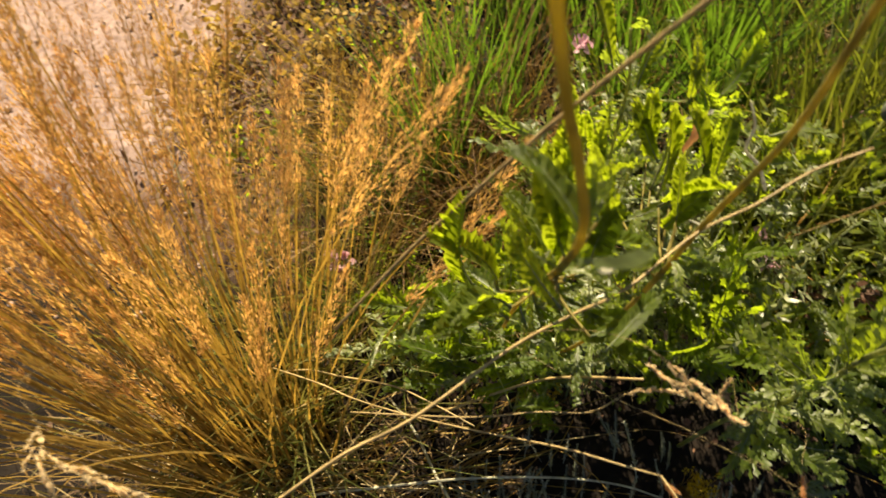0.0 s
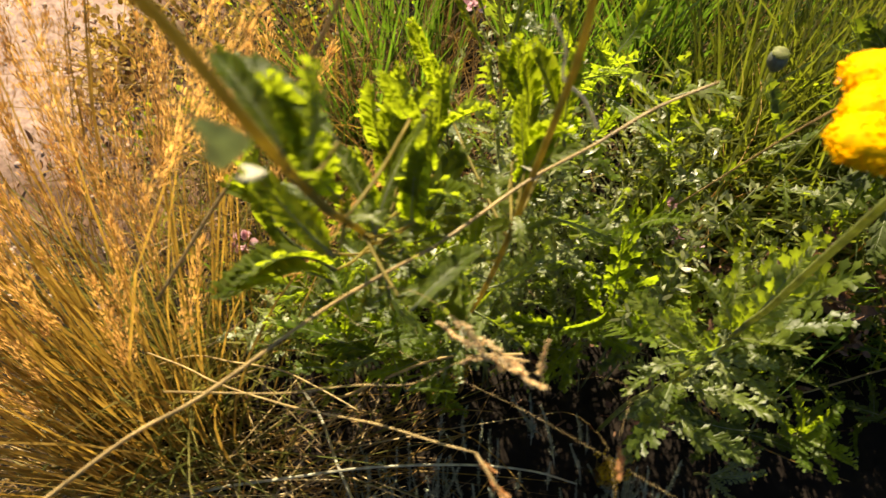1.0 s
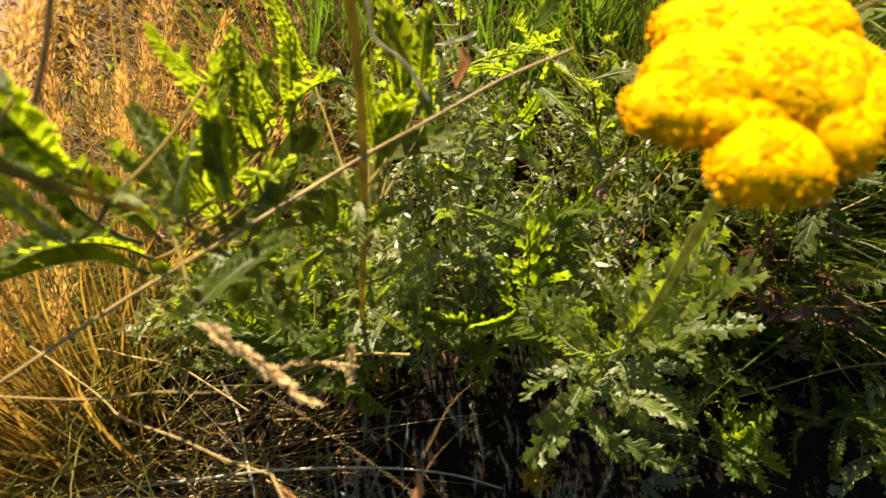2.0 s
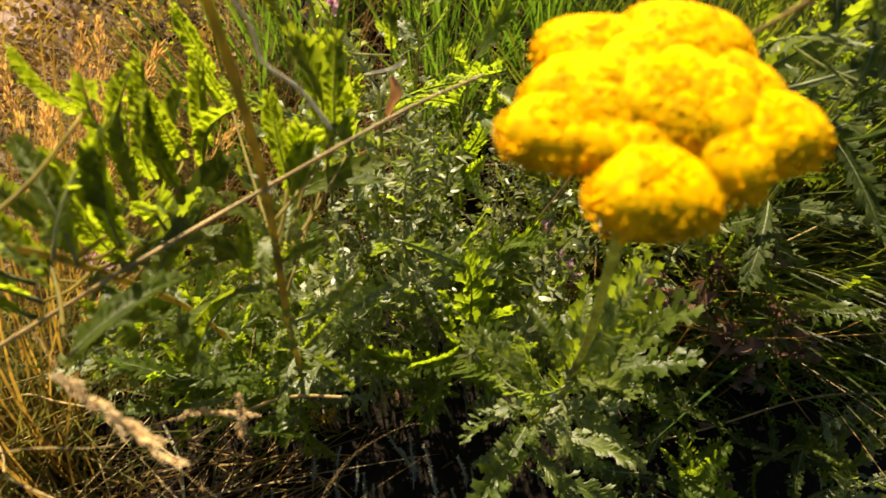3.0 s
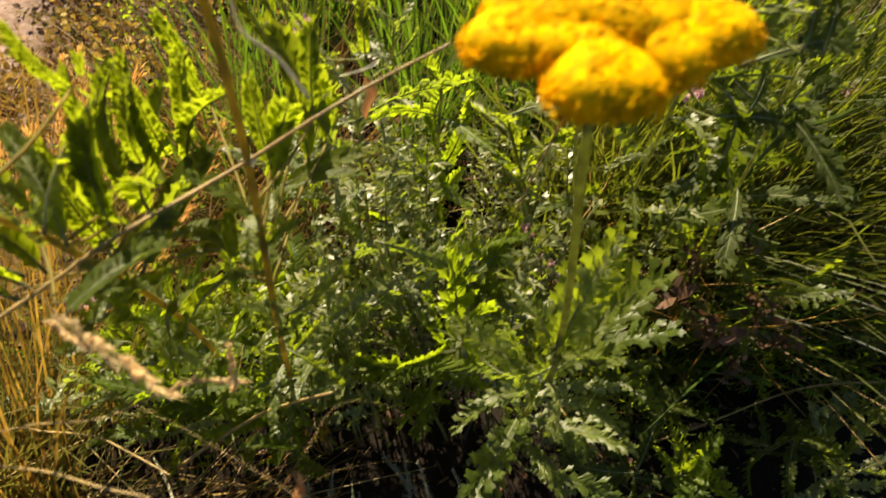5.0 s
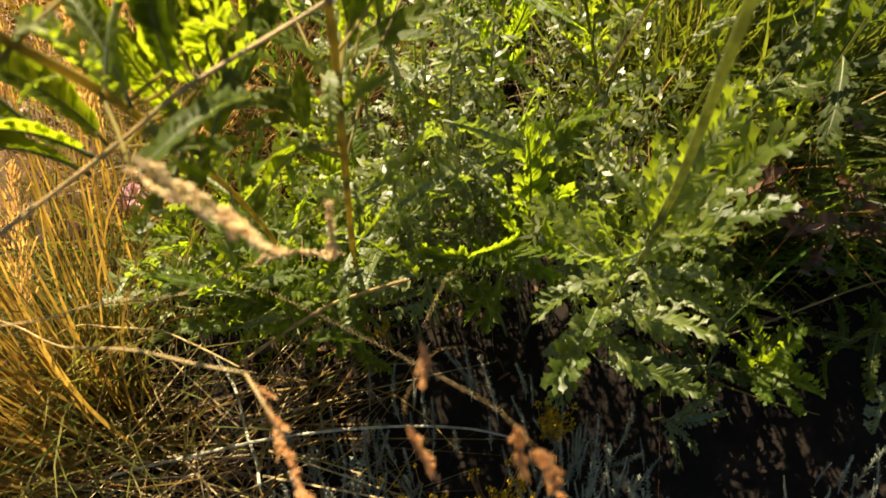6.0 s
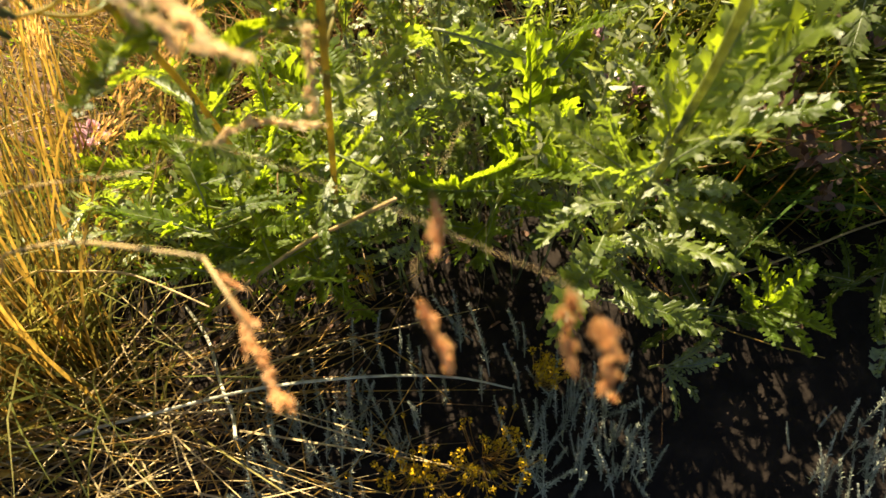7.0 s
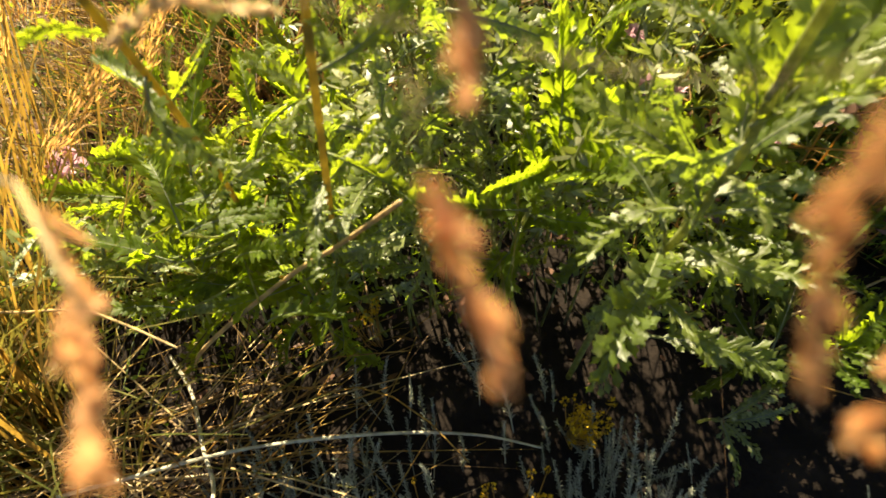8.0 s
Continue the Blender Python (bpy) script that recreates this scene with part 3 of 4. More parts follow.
# ---- leafy fill under the yarrow ----
def herb(name, n, box, long, leaflets, size, material, label, category, rise=1.0, splay=0.5, lift=0.0, slim=0.42):
    """Sprigs with a thin stalk and paired leaflets."""
    b = scatter(n, *box) + (0, 0, lift)
    way = rng.normal(0, splay, (n, 3)) * (1, 1, 0.2) + (0, 0, rise)
    L = rng.uniform(*long, n)
    v1, f1, _, _ = ribbons(b, way, L, np.full(n, 0.0016), rng.uniform(0.05, 0.35, n))
    k = np.repeat(np.arange(n), leaflets)
    s = np.tile((np.arange(leaflets) + 1) / leaflets, n)
    row = v1.reshape(n, 12, 3)
    mids = (row[:, 0::2] + row[:, 1::2]) / 2
    i = np.minimum((s * 5).astype(int), 4)
    t = (s * 5 - i)[:, None]
    place = mids[k, i] * (1 - t) + mids[k, i + 1] * t
    d = mids[k, i + 1] - mids[k, i]
    d /= np.linalg.norm(d, axis=1, keepdims=True) + 1e-9
    out = np.cross(d, rng.normal(size=(len(k), 3)))
    out /= np.linalg.norm(out, axis=1, keepdims=True) + 1e-9
    v2, f2 = flakes(place, out + 0.5 * d, rng.uniform(*size, len(k)), rng.uniform(*size, len(k)) * slim)
    return stuff(name, *joined((v1, f1), (v2, f2)), material, label, category)


herb("vetch_foliage", 55, (-0.2, 0.5, 0.46, 0.85), (0.12, 0.30), 34, (0.004, 0.009), M_VETCH, "tangled green vetch with small paired leaflets", "vetch")
herb("vetch_foliage", 90, (-0.12, 0.14, 0.43, 0.55), (0.10, 0.28), 30, (0.005, 0.010), M_VETCH, "low bright green vetch shoots with small leaflets", "vetch")
def sprig_mesh(seed):
    """A leafy upright sprig, 0.4 m high, with narrow curled leaves all along."""
    r = np.random.default_rng(seed)
    V, F = [], []
    line = [np.array((0.02 * math.sin(2.5 * q + seed), 0.02 * math.sin(2.0 * q + 2 * seed), 0.4 * q)) for q in np.linspace(0, 1, 8)]
    tube(V, F, line, 0.0016, 0.0008, 5)
    nodes, lobes = 22, 5
    q = np.repeat(np.linspace(0.42, 1, nodes), lobes)
    i = np.minimum((q * 7).astype(int), 6)
    L = np.array(line)
    a = np.repeat(np.arange(nodes) * 2.4 + r.uniform(-0.4, 0.4, nodes), lobes)
    rise = np.repeat(r.uniform(-0.4, 0.9, nodes), lobes)
    fan = np.tile(np.array((-1.0, -0.5, 0.0, 0.5, 1.0)), nodes) + r.uniform(-0.15, 0.15, nodes * lobes)
    out = np.stack([np.cos(a), np.sin(a), rise], 1)
    place = L[i] + (L[i + 1] - L[i]) * (q * 7 - i)[:, None] + out * (0.010 * (1 - np.abs(fan)))[:, None]
    way = np.stack([np.cos(a + fan), np.sin(a + fan), rise + r.uniform(-0.3, 0.3, nodes * lobes)], 1)
    v, f = flakes(place, way, r.uniform(0.008, 0.017, nodes * lobes), r.uniform(0.0028, 0.0052, nodes * lobes))
    return mesh_of("sprig", *joined((V, F), (v, f)), M_GLINT_SPRIG)


SPRIGS = [sprig_mesh(i) for i in range(6)]
# Added herb: its pale sprigs paint the glints of sunlit yarrow leaves.
for x, y in [(0.20, 0.40), (0.29, 0.43), (0.37, 0.40), (0.16, 0.52), (0.25, 0.54), (0.34, 0.55), (0.42, 0.50), (0.21, 0.63), (0.32, 0.66), (0.24, 0.47), (0.30, 0.49), (0.26, 0.60)]:
    root = empty("glint_herb", (x, y, 0.0), "upright narrow-leaved green herb, added and paled for sun glints on yarrow", "herb", "silvery herbs")
    for i in range(4):
        m = pose(x + rng.normal(0, 0.02), y + rng.normal(0, 0.02), 0.0, rng.normal(0, 9), rng.normal(0, 9), rng.uniform(0, 360)) @ Matrix.Scale(rng.uniform(0.6, 1.15), 4)
        child("sprig", SPRIGS[i % 6], root, m)
herb("vetch_foliage", 300, (0.45, 1.0, 0.40, 0.75), (0.06, 0.20), 20, (0.006, 0.012), M_VETCH, "low green weeds between yarrow and grass", "weeds")


# ---- yarrow with the flower ----
STEM = [(0.345, 0.335, 0.0), (0.350, 0.312, 0.2), (0.362, 0.288, 0.33), (0.374, 0.279, 0.43), (0.372, 0.272, 0.50), (0.366, 0.258, 0.56), (0.358, 0.245, 0.63), (0.347, 0.228, 0.71), (0.341, 0.218, 0.758)]
LOWER_LEAVES = [
    ((0.372, 0.28, 0.41), (0.402, 0.345, 0.455), 10),
    ((0.366, 0.285, 0.42), (0.3, 0.315, 0.425), -20),
    ((0.362, 0.285, 0.39), (0.292, 0.262, 0.39), 15),
    ((0.358, 0.285, 0.35), (0.315, 0.205, 0.33), 0),
    ((0.374, 0.275, 0.4), (0.436, 0.24, 0.39), -10),
    ((0.374, 0.28, 0.43), (0.45, 0.33, 0.44), 0),
    ((0.365, 0.275, 0.37), (0.41, 0.232, 0.345), 20),
    ((0.355, 0.29, 0.31), (0.327, 0.225, 0.24), 0),
]
UPPER_LEAVES = [
    ((0.374, 0.276, 0.46), (0.415, 0.33, 0.485), 15),
    ((0.366, 0.28, 0.34), (0.455, 0.255, 0.3), -10),
    ((0.36, 0.29, 0.36), (0.315, 0.37, 0.385), 10),
    ((0.37, 0.275, 0.47), (0.405, 0.25, 0.5), 0),
    ((0.37, 0.275, 0.48), (0.345, 0.315, 0.51), 0),
    ((0.355, 0.29, 0.3), (0.405, 0.235, 0.245), 0),
    ((0.37, 0.27, 0.25), (0.46, 0.225, 0.19), 0),
    ((0.374, 0.276, 0.46), (0.43, 0.298, 0.51), 0),
    ((0.37, 0.272, 0.49), (0.41, 0.3, 0.545), 15),
    ((0.374, 0.278, 0.44), (0.452, 0.285, 0.458), -10),
]
flower, stem_line = yarrow(
    STEM,
    LOWER_LEAVES + UPPER_LEAVES,
    [(20, 0.24, 0.46, 0.075)],
    "tall yarrow with one domed yellow flower head and feathery leaves", seed=3, lift=0.45, loose=HOARY_GLINT)
# flower head: domed clusters of tiny florets on short branches
CLUSTERS = [  # centre, radius across, height of dome
    ((0.3275, 0.2440, 0.788), 0.0170, 0.009), ((0.3515, 0.2445, 0.790), 0.0190, 0.010), ((0.3680, 0.2165, 0.788), 0.0165, 0.008), ((0.3365, 0.1995, 0.786), 0.0170, 0.009),
    ((0.3145, 0.2185, 0.786), 0.0155, 0.008), ((0.3430, 0.2240, 0.792), 0.0195, 0.009), ((0.3560, 0.2090, 0.788), 0.0150, 0.008), ((0.3280, 0.2260, 0.790), 0.0160, 0.009),
    ((0.3375, 0.2120, 0.7875), 0.0140, 0.008), ((0.3610, 0.2290, 0.7895), 0.0150, 0.008), ((0.3190, 0.2310, 0.7875), 0.0130, 0.008), ((0.3395, 0.2350, 0.7915), 0.0165, 0.008), ((0.3520, 0.2215, 0.7920), 0.0165, 0.008), ((0.3275, 0.2150, 0.7875), 0.0130, 0.008)]
for i, (c, rad, dome) in enumerate(CLUSTERS):
    pieces, count = [], int(800 * (rad / 0.016) ** 2)
    # a solid dome carries the florets
    ring = 18
    cap = [np.array((c[0], c[1], c[2] + dome - 0.0002))]
    for q in (0.3, 0.6, 0.85, 1.0, 0.8):
        z = dome * (1 - q * q) ** 0.5 + 0.0003 if not (q == 0.8 and len(cap) > 60) else -0.0055
        cap += [np.array((c[0] + rad * q * (0.94 + 0.1 * math.sin(3 * k * 2 * math.pi / ring + i)) * math.cos(k * 2 * math.pi / ring), c[1] + rad * q * (0.94 + 0.1 * math.sin(3 * k * 2 * math.pi / ring + i)) * math.sin(k * 2 * math.pi / ring), c[2] + z)) for k in range(ring)]
    fc = [(0, 1 + k, 1 + (k + 1) % ring) for k in range(ring)] + [(1 + j * ring + k, 1 + (j + 1) * ring + k, 1 + (j + 1) * ring + (k + 1) % ring, 1 + j * ring + (k + 1) % ring) for j in range(4) for k in range(ring)]
    pieces.append((cap, fc))
    for k in range(count):
        q = math.sqrt((k + 0.5) / count)
        a = k * 2.39996 + i
        wob = 1 + 0.10 * math.sin(3 * a + i) + rng.uniform(-0.05, 0.05)
        z = dome * (1 - q * q) ** 0.5 - 0.003 * q * q + 0.0005 * noise.noise((c[0] * 900 + q * 4 * math.cos(a), c[1] * 900 + q * 4 * math.sin(a), i)) - 0.0001 + rng.uniform(-0.0003, 0.0003)
        v, f = bump_mesh(rng.uniform(0.0008, 0.0011), k + 90 * i)
        pieces.append((v + np.array((c[0] + rad * q * wob * math.cos(a), c[1] + rad * q * wob * math.sin(a), c[2] + z)), f))
    corymb = child("corymb", mesh_of("corymb", *joined(*pieces), M_FLORET), flower, label="dense golden yellow florets")
    V, F = [], []
    tube(V, F, smooth_line([(0.341, 0.218, 0.755), ((0.341 + c[0]) / 2, (0.218 + c[1]) / 2, 0.766), (c[0], c[1], c[2] + 0.002)], 4), 0.0016, 0.0012, 5)
    for k in range(9):
        a = k * 0.7
        tube(V, F, [np.array((c[0], c[1], c[2] - 0.008)), np.array((c[0] + rad * 0.75 * math.cos(a), c[1] + rad * 0.75 * math.sin(a), c[2] - 0.001))], 0.0007, 0.0006, 4)
    child("branch", mesh_of("branch", V, F, M_YSTEM), corymb, label="thin green branch under the florets")

# ---- the other yarrow plants ----
yarrow([(0.11, 0.45, 0.0), (0.128, 0.42, 0.18), (0.147, 0.358, 0.30), (0.172, 0.315, 0.46), (0.190, 0.296, 0.58), (0.202, 0.288, 0.668), (0.210, 0.276, 0.74), (0.214, 0.266, 0.795), (0.214, 0.260, 0.86), (0.212, 0.250, 0.95)],
       [((0.169, 0.303, 0.566), (0.171, 0.337, 0.594), 0), ((0.190, 0.371, 0.561), (0.248, 0.396, 0.572), 20), ((0.208, 0.44, 0.55), (0.199, 0.490, 0.602), 0), ((0.147, 0.411, 0.60), (0.137, 0.442, 0.645), 0),
        ((0.169, 0.309, 0.558), (0.150, 0.328, 0.592), 20), ((0.205, 0.400, 0.56), (0.210, 0.448, 0.628), 60), ((0.226, 0.370, 0.60), (0.225, 0.402, 0.662), 50),
        ((0.195, 0.345, 0.615), (0.228, 0.370, 0.688), -50), ((0.167, 0.292, 0.570), (0.152, 0.288, 0.630), 40)],
       [(18, 0.28, 0.64, 0.062)], "tall yarrow stalk ripening to brown, with feathery green leaves", M_OSTEM, 0.0021, 5, upright=40,
       fronds=[((0.2266, 0.3450, 0.6442), (0.2286, 0.3654, 0.6962), 0), ((0.2018, 0.3226, 0.6306), (0.1944, 0.3397, 0.6780), 10), ((0.2051, 0.3486, 0.6075), (0.2289, 0.3594, 0.6663), -15)])
yarrow([(0.05, 0.44, 0.0), (0.085, 0.36, 0.38), (0.105, 0.275, 0.62), (0.107, 0.215, 0.75), (0.107, 0.185, 0.83), (0.100, 0.177, 0.88), (0.094, 0.170, 0.91), (0.087, 0.160, 0.955), (0.082, 0.150, 0.995), (0.080, 0.146, 1.015)],
       [((0.120, 0.282, 0.611), (0.102, 0.332, 0.668), 0), ((0.125, 0.347, 0.593), (0.123, 0.395, 0.646), 10), ((0.144, 0.368, 0.605), (0.153, 0.412, 0.652), -10),
        ((0.137, 0.294, 0.715), (0.129, 0.312, 0.752), 0), ((0.129, 0.306, 0.571), (0.176, 0.310, 0.556), 0), ((0.130, 0.214, 0.668), (0.166, 0.217, 0.648), 0),
        ((0.115, 0.345, 0.620), (0.107, 0.370, 0.692), -30), ((0.127, 0.365, 0.600), (0.132, 0.388, 0.660), 20),
        ((0.133, 0.285, 0.630), (0.147, 0.320, 0.716), -20), ((0.084, 0.256, 0.620), (0.043, 0.267, 0.702), 30), ((0.110, 0.230, 0.735), (0.097, 0.260, 0.800), 0),
        ((0.075, 0.280, 0.600), (0.040, 0.322, 0.684), 0), ((0.124, 0.268, 0.590), (0.138, 0.268, 0.658), 70)],
       [(18, 0.3, 0.64, 0.066), (6, 0.64, 0.80, 0.045)], "leafy yarrow stalk with bright feathery leaves", M_OSTEM, 0.0019, 8, upright=40,
       fronds=[((0.1156, 0.3579, 0.5858), (0.1329, 0.3808, 0.6510), 0), ((0.1334, 0.2687, 0.6520), (0.1360, 0.2760, 0.7140), 0), ((0.1453, 0.3020, 0.6560), (0.1410, 0.3170, 0.7060), 0),
               ((0.1258, 0.3053, 0.6176), (0.1234, 0.3276, 0.6718), 10), ((0.1095, 0.3308, 0.5975), (0.1107, 0.3568, 0.6552), -10), ((0.120, 0.217, 0.790), (0.076, 0.250, 0.802), 20),
               ((0.108, 0.205, 0.724), (0.078, 0.216, 0.770), -20), ((0.112, 0.262, 0.645), (0.080, 0.310, 0.695), 25),
               ((0.116, 0.250, 0.670), (0.145, 0.298, 0.715), -25), ((0.110, 0.190, 0.815), (0.088, 0.222, 0.838), 0), ((0.118, 0.290, 0.580), (0.160, 0.352, 0.628), 15)])
for i, (x, y, h) in enumerate([(0.03, 0.49, 0.28), (0.21, 0.42, 0.38), (0.27, 0.46, 0.43), (0.30, 0.40, 0.37), (0.11, 0.54, 0.32), (0.23, 0.57, 0.50), (-0.05, 0.42, 0.26),
                               (0.34, 0.48, 0.38), (0.40, 0.44, 0.32), (0.15, 0.40, 0.31), (0.14, 0.67, 0.36), (0.31, 0.62, 0.48), (0.40, 0.60, 0.44),
                               (0.24, 0.74, 0.46)]):
    r = random.Random(40 + i)
    yarrow([(x, y, 0.0), (x + r.uniform(-0.02, 0.02), y - 0.02, h * 0.5), (x + r.uniform(-0.03, 0.03), y - 0.04, h)], [], [(21, 0.14, h, 0.10)],
           "young yarrow without a flower, feathery green leaves", seed=20 + i, thick=0.002, loose=(LEAVES, HOARY_GLINT, HOARY_GLINT, LUSH)[i % 4])
yarrow([(0.06, 0.40, 0.0), (0.06, 0.385, 0.14), (0.065, 0.37, 0.28)],
       [((0.02, 0.355, 0.27), (-0.045, 0.375, 0.31), 0), ((0.03, 0.37, 0.29), (0.00, 0.435, 0.34), 15), ((0.01, 0.34, 0.22), (-0.07, 0.335, 0.25), 10), ((0.05, 0.39, 0.33), (0.06, 0.46, 0.39), -15),
        ((0.07, 0.345, 0.28), (0.12, 0.315, 0.33), 10), ((0.045, 0.345, 0.30), (0.100, 0.362, 0.315), 0), ((0.032, 0.380, 0.31), (0.110, 0.392, 0.318), 0), ((0.092, 0.300, 0.265), (0.152, 0.304, 0.275), 0), ((0.074, 0.305, 0.38), (0.134, 0.312, 0.385), 0)],
       [(11, 0.16, 0.32, 0.08)], "low bright green yarrow with feathery leaves", seed=77, thick=0.002, loose=LUSH, fixed=LUSH)
for i, (x, y, h) in enumerate([(-0.05, 0.46, 0.26), (0.08, 0.47, 0.32), (0.01, 0.47, 0.30), (0.14, 0.46, 0.36), (0.10, 0.38, 0.27), (0.00, 0.41, 0.24)]):
    yarrow([(x, y, 0.0), (x + 0.005, y - 0.01, h * 0.5), (x + 0.01, y - 0.03, h)], [], [(15, 0.08, h, 0.085)], "bright young yarrow shoot between dry tussock and flower", seed=140 + i, thick=0.0018, loose=LUSH)
for i, (x, y, h) in enumerate([(0.50, 0.50, 0.32), (0.59, 0.51, 0.30), (0.48, 0.43, 0.22), (0.67, 0.48, 0.26)]):
    yarrow([(x, y, 0.0), (x + 0.01, y - 0.01, h * 0.5), (x - 0.01, y - 0.03, h)], [], [(15, 0.10, h, 0.095)], "bushy young yarrow in the shade of tall grass", seed=110 + i, thick=0.002)
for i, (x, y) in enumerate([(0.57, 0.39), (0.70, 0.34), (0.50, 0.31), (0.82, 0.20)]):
    yarrow([(x, y, 0.0), (x + 0.01, y, 0.07), (x + 0.02, y - 0.01, 0.13)], [], [(12, 0.03, 0.12, 0.10)], "low yarrow rosette in the shade", seed=60 + i, thick=0.002, loose=SHADED)


# ---- dry straws and drooping heads ----
def straw(points, r0, r1, label, material=M_STRAW_PALE, name="dry_straw"):
    V, F = [], []
    tube(V, F, smooth_line(points, 6), r0, r1, 6, 0.12)
    return tagged(new(name, mesh_of(name, V, F, material)), label, "straw", "dry straws")


straw([(-0.09, 0.11, 0.59), (-0.024, 0.152, 0.615), (0.022, 0.172, 0.632), (0.083, 0.215, 0.645), (0.121, 0.232, 0.660), (0.152, 0.242, 0.676), (0.200, 0.284, 0.673), (0.236, 0.297, 0.688),
       (0.270, 0.317, 0.694), (0.303, 0.325, 0.706)], 0.0011, 0.0008, "long tan straw leaning across the yarrow stalks")
straw([(-0.05, 0.26, 0.57), (0.013, 0.280, 0.652), (0.057, 0.287, 0.708), (0.106, 0.283, 0.783), (0.142, 0.258, 0.861), (0.165, 0.24, 0.91)], 0.0012, 0.0011, "stiff tan straw rising between the stalks")
straw([(-0.07, 0.385, 0.0), (0.000, 0.330, 0.155), (0.045, 0.325, 0.215), (0.118, 0.324, 0.292), (0.160, 0.310, 0.345), (0.209, 0.275, 0.436)], 0.0020, 0.0014, "pale dry straw rising from the tussock")
straw([(-0.10, 0.40, 0.0), (-0.050, 0.336, 0.046), (-0.01, 0.262, 0.10), (0.012, 0.225, 0.125), (0.034, 0.190, 0.178)], 0.0020, 0.0017, "bleached greenish straw sticking out of the soil", M_BLEACHED_OR_SUNLIT)
# Whitish and thick: the sun on this straw is put into its material.
straw([(-0.32, 0.20, 0.02), (-0.20, 0.235, 0.04), (-0.09, 0.242, 0.085), (0.04, 0.250, 0.125), (0.157, 0.259, 0.105), (0.24, 0.258, 0.08), (0.30, 0.248, 0.055)], 0.0023, 0.0010, "straw bowed over the soil, whitened for the sun on it", M_BLEACHED_OR_SUNLIT)


straw([(-0.33, 0.40, 0.05), (-0.20, 0.378, 0.168), (-0.125, 0.350, 0.222), (-0.052, 0.325, 0.262), (0.0, 0.295, 0.292), (0.05, 0.264, 0.312)], 0.0013, 0.0008, "pale straw arching out of the dry tussock")


def dry_head(culm, heads, label, thick=0.00016, material=M_HEAD):
    """A bent culm with drooping spikes of overlapping scales."""
    root = empty("drooping_grass", culm[0], label, "dry grass", "drooping dry grass heads")
    V, F = [], []
    tube(V, F, smooth_line(culm, 6), thick, thick * 0.45, 5)
    for line, fat in heads:
        tube(V, F, smooth_line([np.array(culm[-1]) if np.linalg.norm(np.array(culm[-1]) - line[0]) < 0.05 else np.array(line[0]) - (0, 0, 0.001), np.array(line[0])], 2), thick * 0.6, thick * 0.5, 4)
    child("culm", mesh_of("culm", V, F, M_STRAW_PALE), root)
    for line, fat in heads:
        c = np.array(smooth_line(line, 8))
        # spikelets stand off the axis in turn, each a tuft of overlapping scales
        count, m = max(5, int(np.linalg.norm(c[-1] - c[0]) / 0.0030)), 26
        k = np.repeat(np.arange(count), m)
        s = (k + rng.uniform(0.0, 0.6, len(k))) / count
        i = np.minimum((s * (len(c) - 1)).astype(int), len(c) - 2)
        w = (s * (len(c) - 1) - i)[:, None]
        p = c[i] * (1 - w) + c[i + 1] * w
        d = c[i + 1] - c[i]
        d /= np.linalg.norm(d, axis=1, keepdims=True)
        off = rng.normal(0, 1, (count, 3))
        off -= d[::m] * np.sum(off * d[::m], 1, keepdims=True)
        off /= np.linalg.norm(off, axis=1, keepdims=True)
        size = fat * (0.45 + 0.65 * rng.uniform(0, 1, count))
        out = rng.uniform(0, 1, (len(k), 1))
        p = p + off[k] * out * size[k][:, None] * 0.75 + d * out * size[k][:, None] * 2.4 + rng.normal(0, 0.00035, (len(k), 3))
        v, f = flakes(p, d + 0.45 * off[k] + rng.normal(0, 0.2, (len(k), 3)), rng.uniform(0.0020, 0.0036, len(k)), rng.uniform(0.0006, 0.0011, len(k)))
        child("spike", mesh_of("spike", v, f, material), root, label="drooping tan spike of dry scales")
    return root


dry_head([(0.05, 0.27, 0.58), (0.12, 0.205, 0.625), (0.19, 0.160, 0.655), (0.2499, 0.1198, 0.6685), (0.2600, 0.1085, 0.6785), (0.2665, 0.1005, 0.6800)],
         [([(0.2615, 0.1075, 0.6770), (0.2628, 0.1040, 0.6640), (0.2640, 0.1003, 0.6500)], 0.0021), ([(0.2665, 0.1003, 0.6795), (0.2718, 0.0985, 0.6600), (0.2750, 0.0948, 0.6350)], 0.0023)], "arching dry grass stalk with drooping tan spikes", 0.00012)
dry_head([(-0.19, 0.330, 0.30), (-0.112, 0.287, 0.371), (-0.068, 0.261, 0.405), (-0.024, 0.236, 0.450), (0.020, 0.210, 0.507), (0.064, 0.184, 0.568), (0.115, 0.163, 0.612), (0.150, 0.148, 0.632), (0.1700, 0.1423, 0.6345)],
         [([(0.1700, 0.1423, 0.6335), (0.1790, 0.1300, 0.6310), (0.1843, 0.1200, 0.6335)], 0.0036), ([(0.1843, 0.1200, 0.6335), (0.1900, 0.1080, 0.6400), (0.1985, 0.0955, 0.6500)], 0.0030)], "bent dry grass stalk with one long drooping spike", 0.0010)
dry_head([(0.27, 0.36, 0), (0.262, 0.26, 0.32), (0.240, 0.16, 0.60), (0.2310, 0.1180, 0.6720)],
         [([(0.2308, 0.1114, 0.6690), (0.2330, 0.1070, 0.6590), (0.2367, 0.1012, 0.6472)], 0.0026)], "thin dry stalk with a small drooping spike")
dry_head([(0.28, 0.38, 0), (0.268, 0.28, 0.36), (0.250, 0.18, 0.63), (0.2358, 0.1400, 0.6680)],
         [([(0.2358, 0.1381, 0.6660), (0.2360, 0.1330, 0.6640), (0.2364, 0.1269, 0.6613)], 0.0018)], "thin dry stalk with a tiny drooping spike")
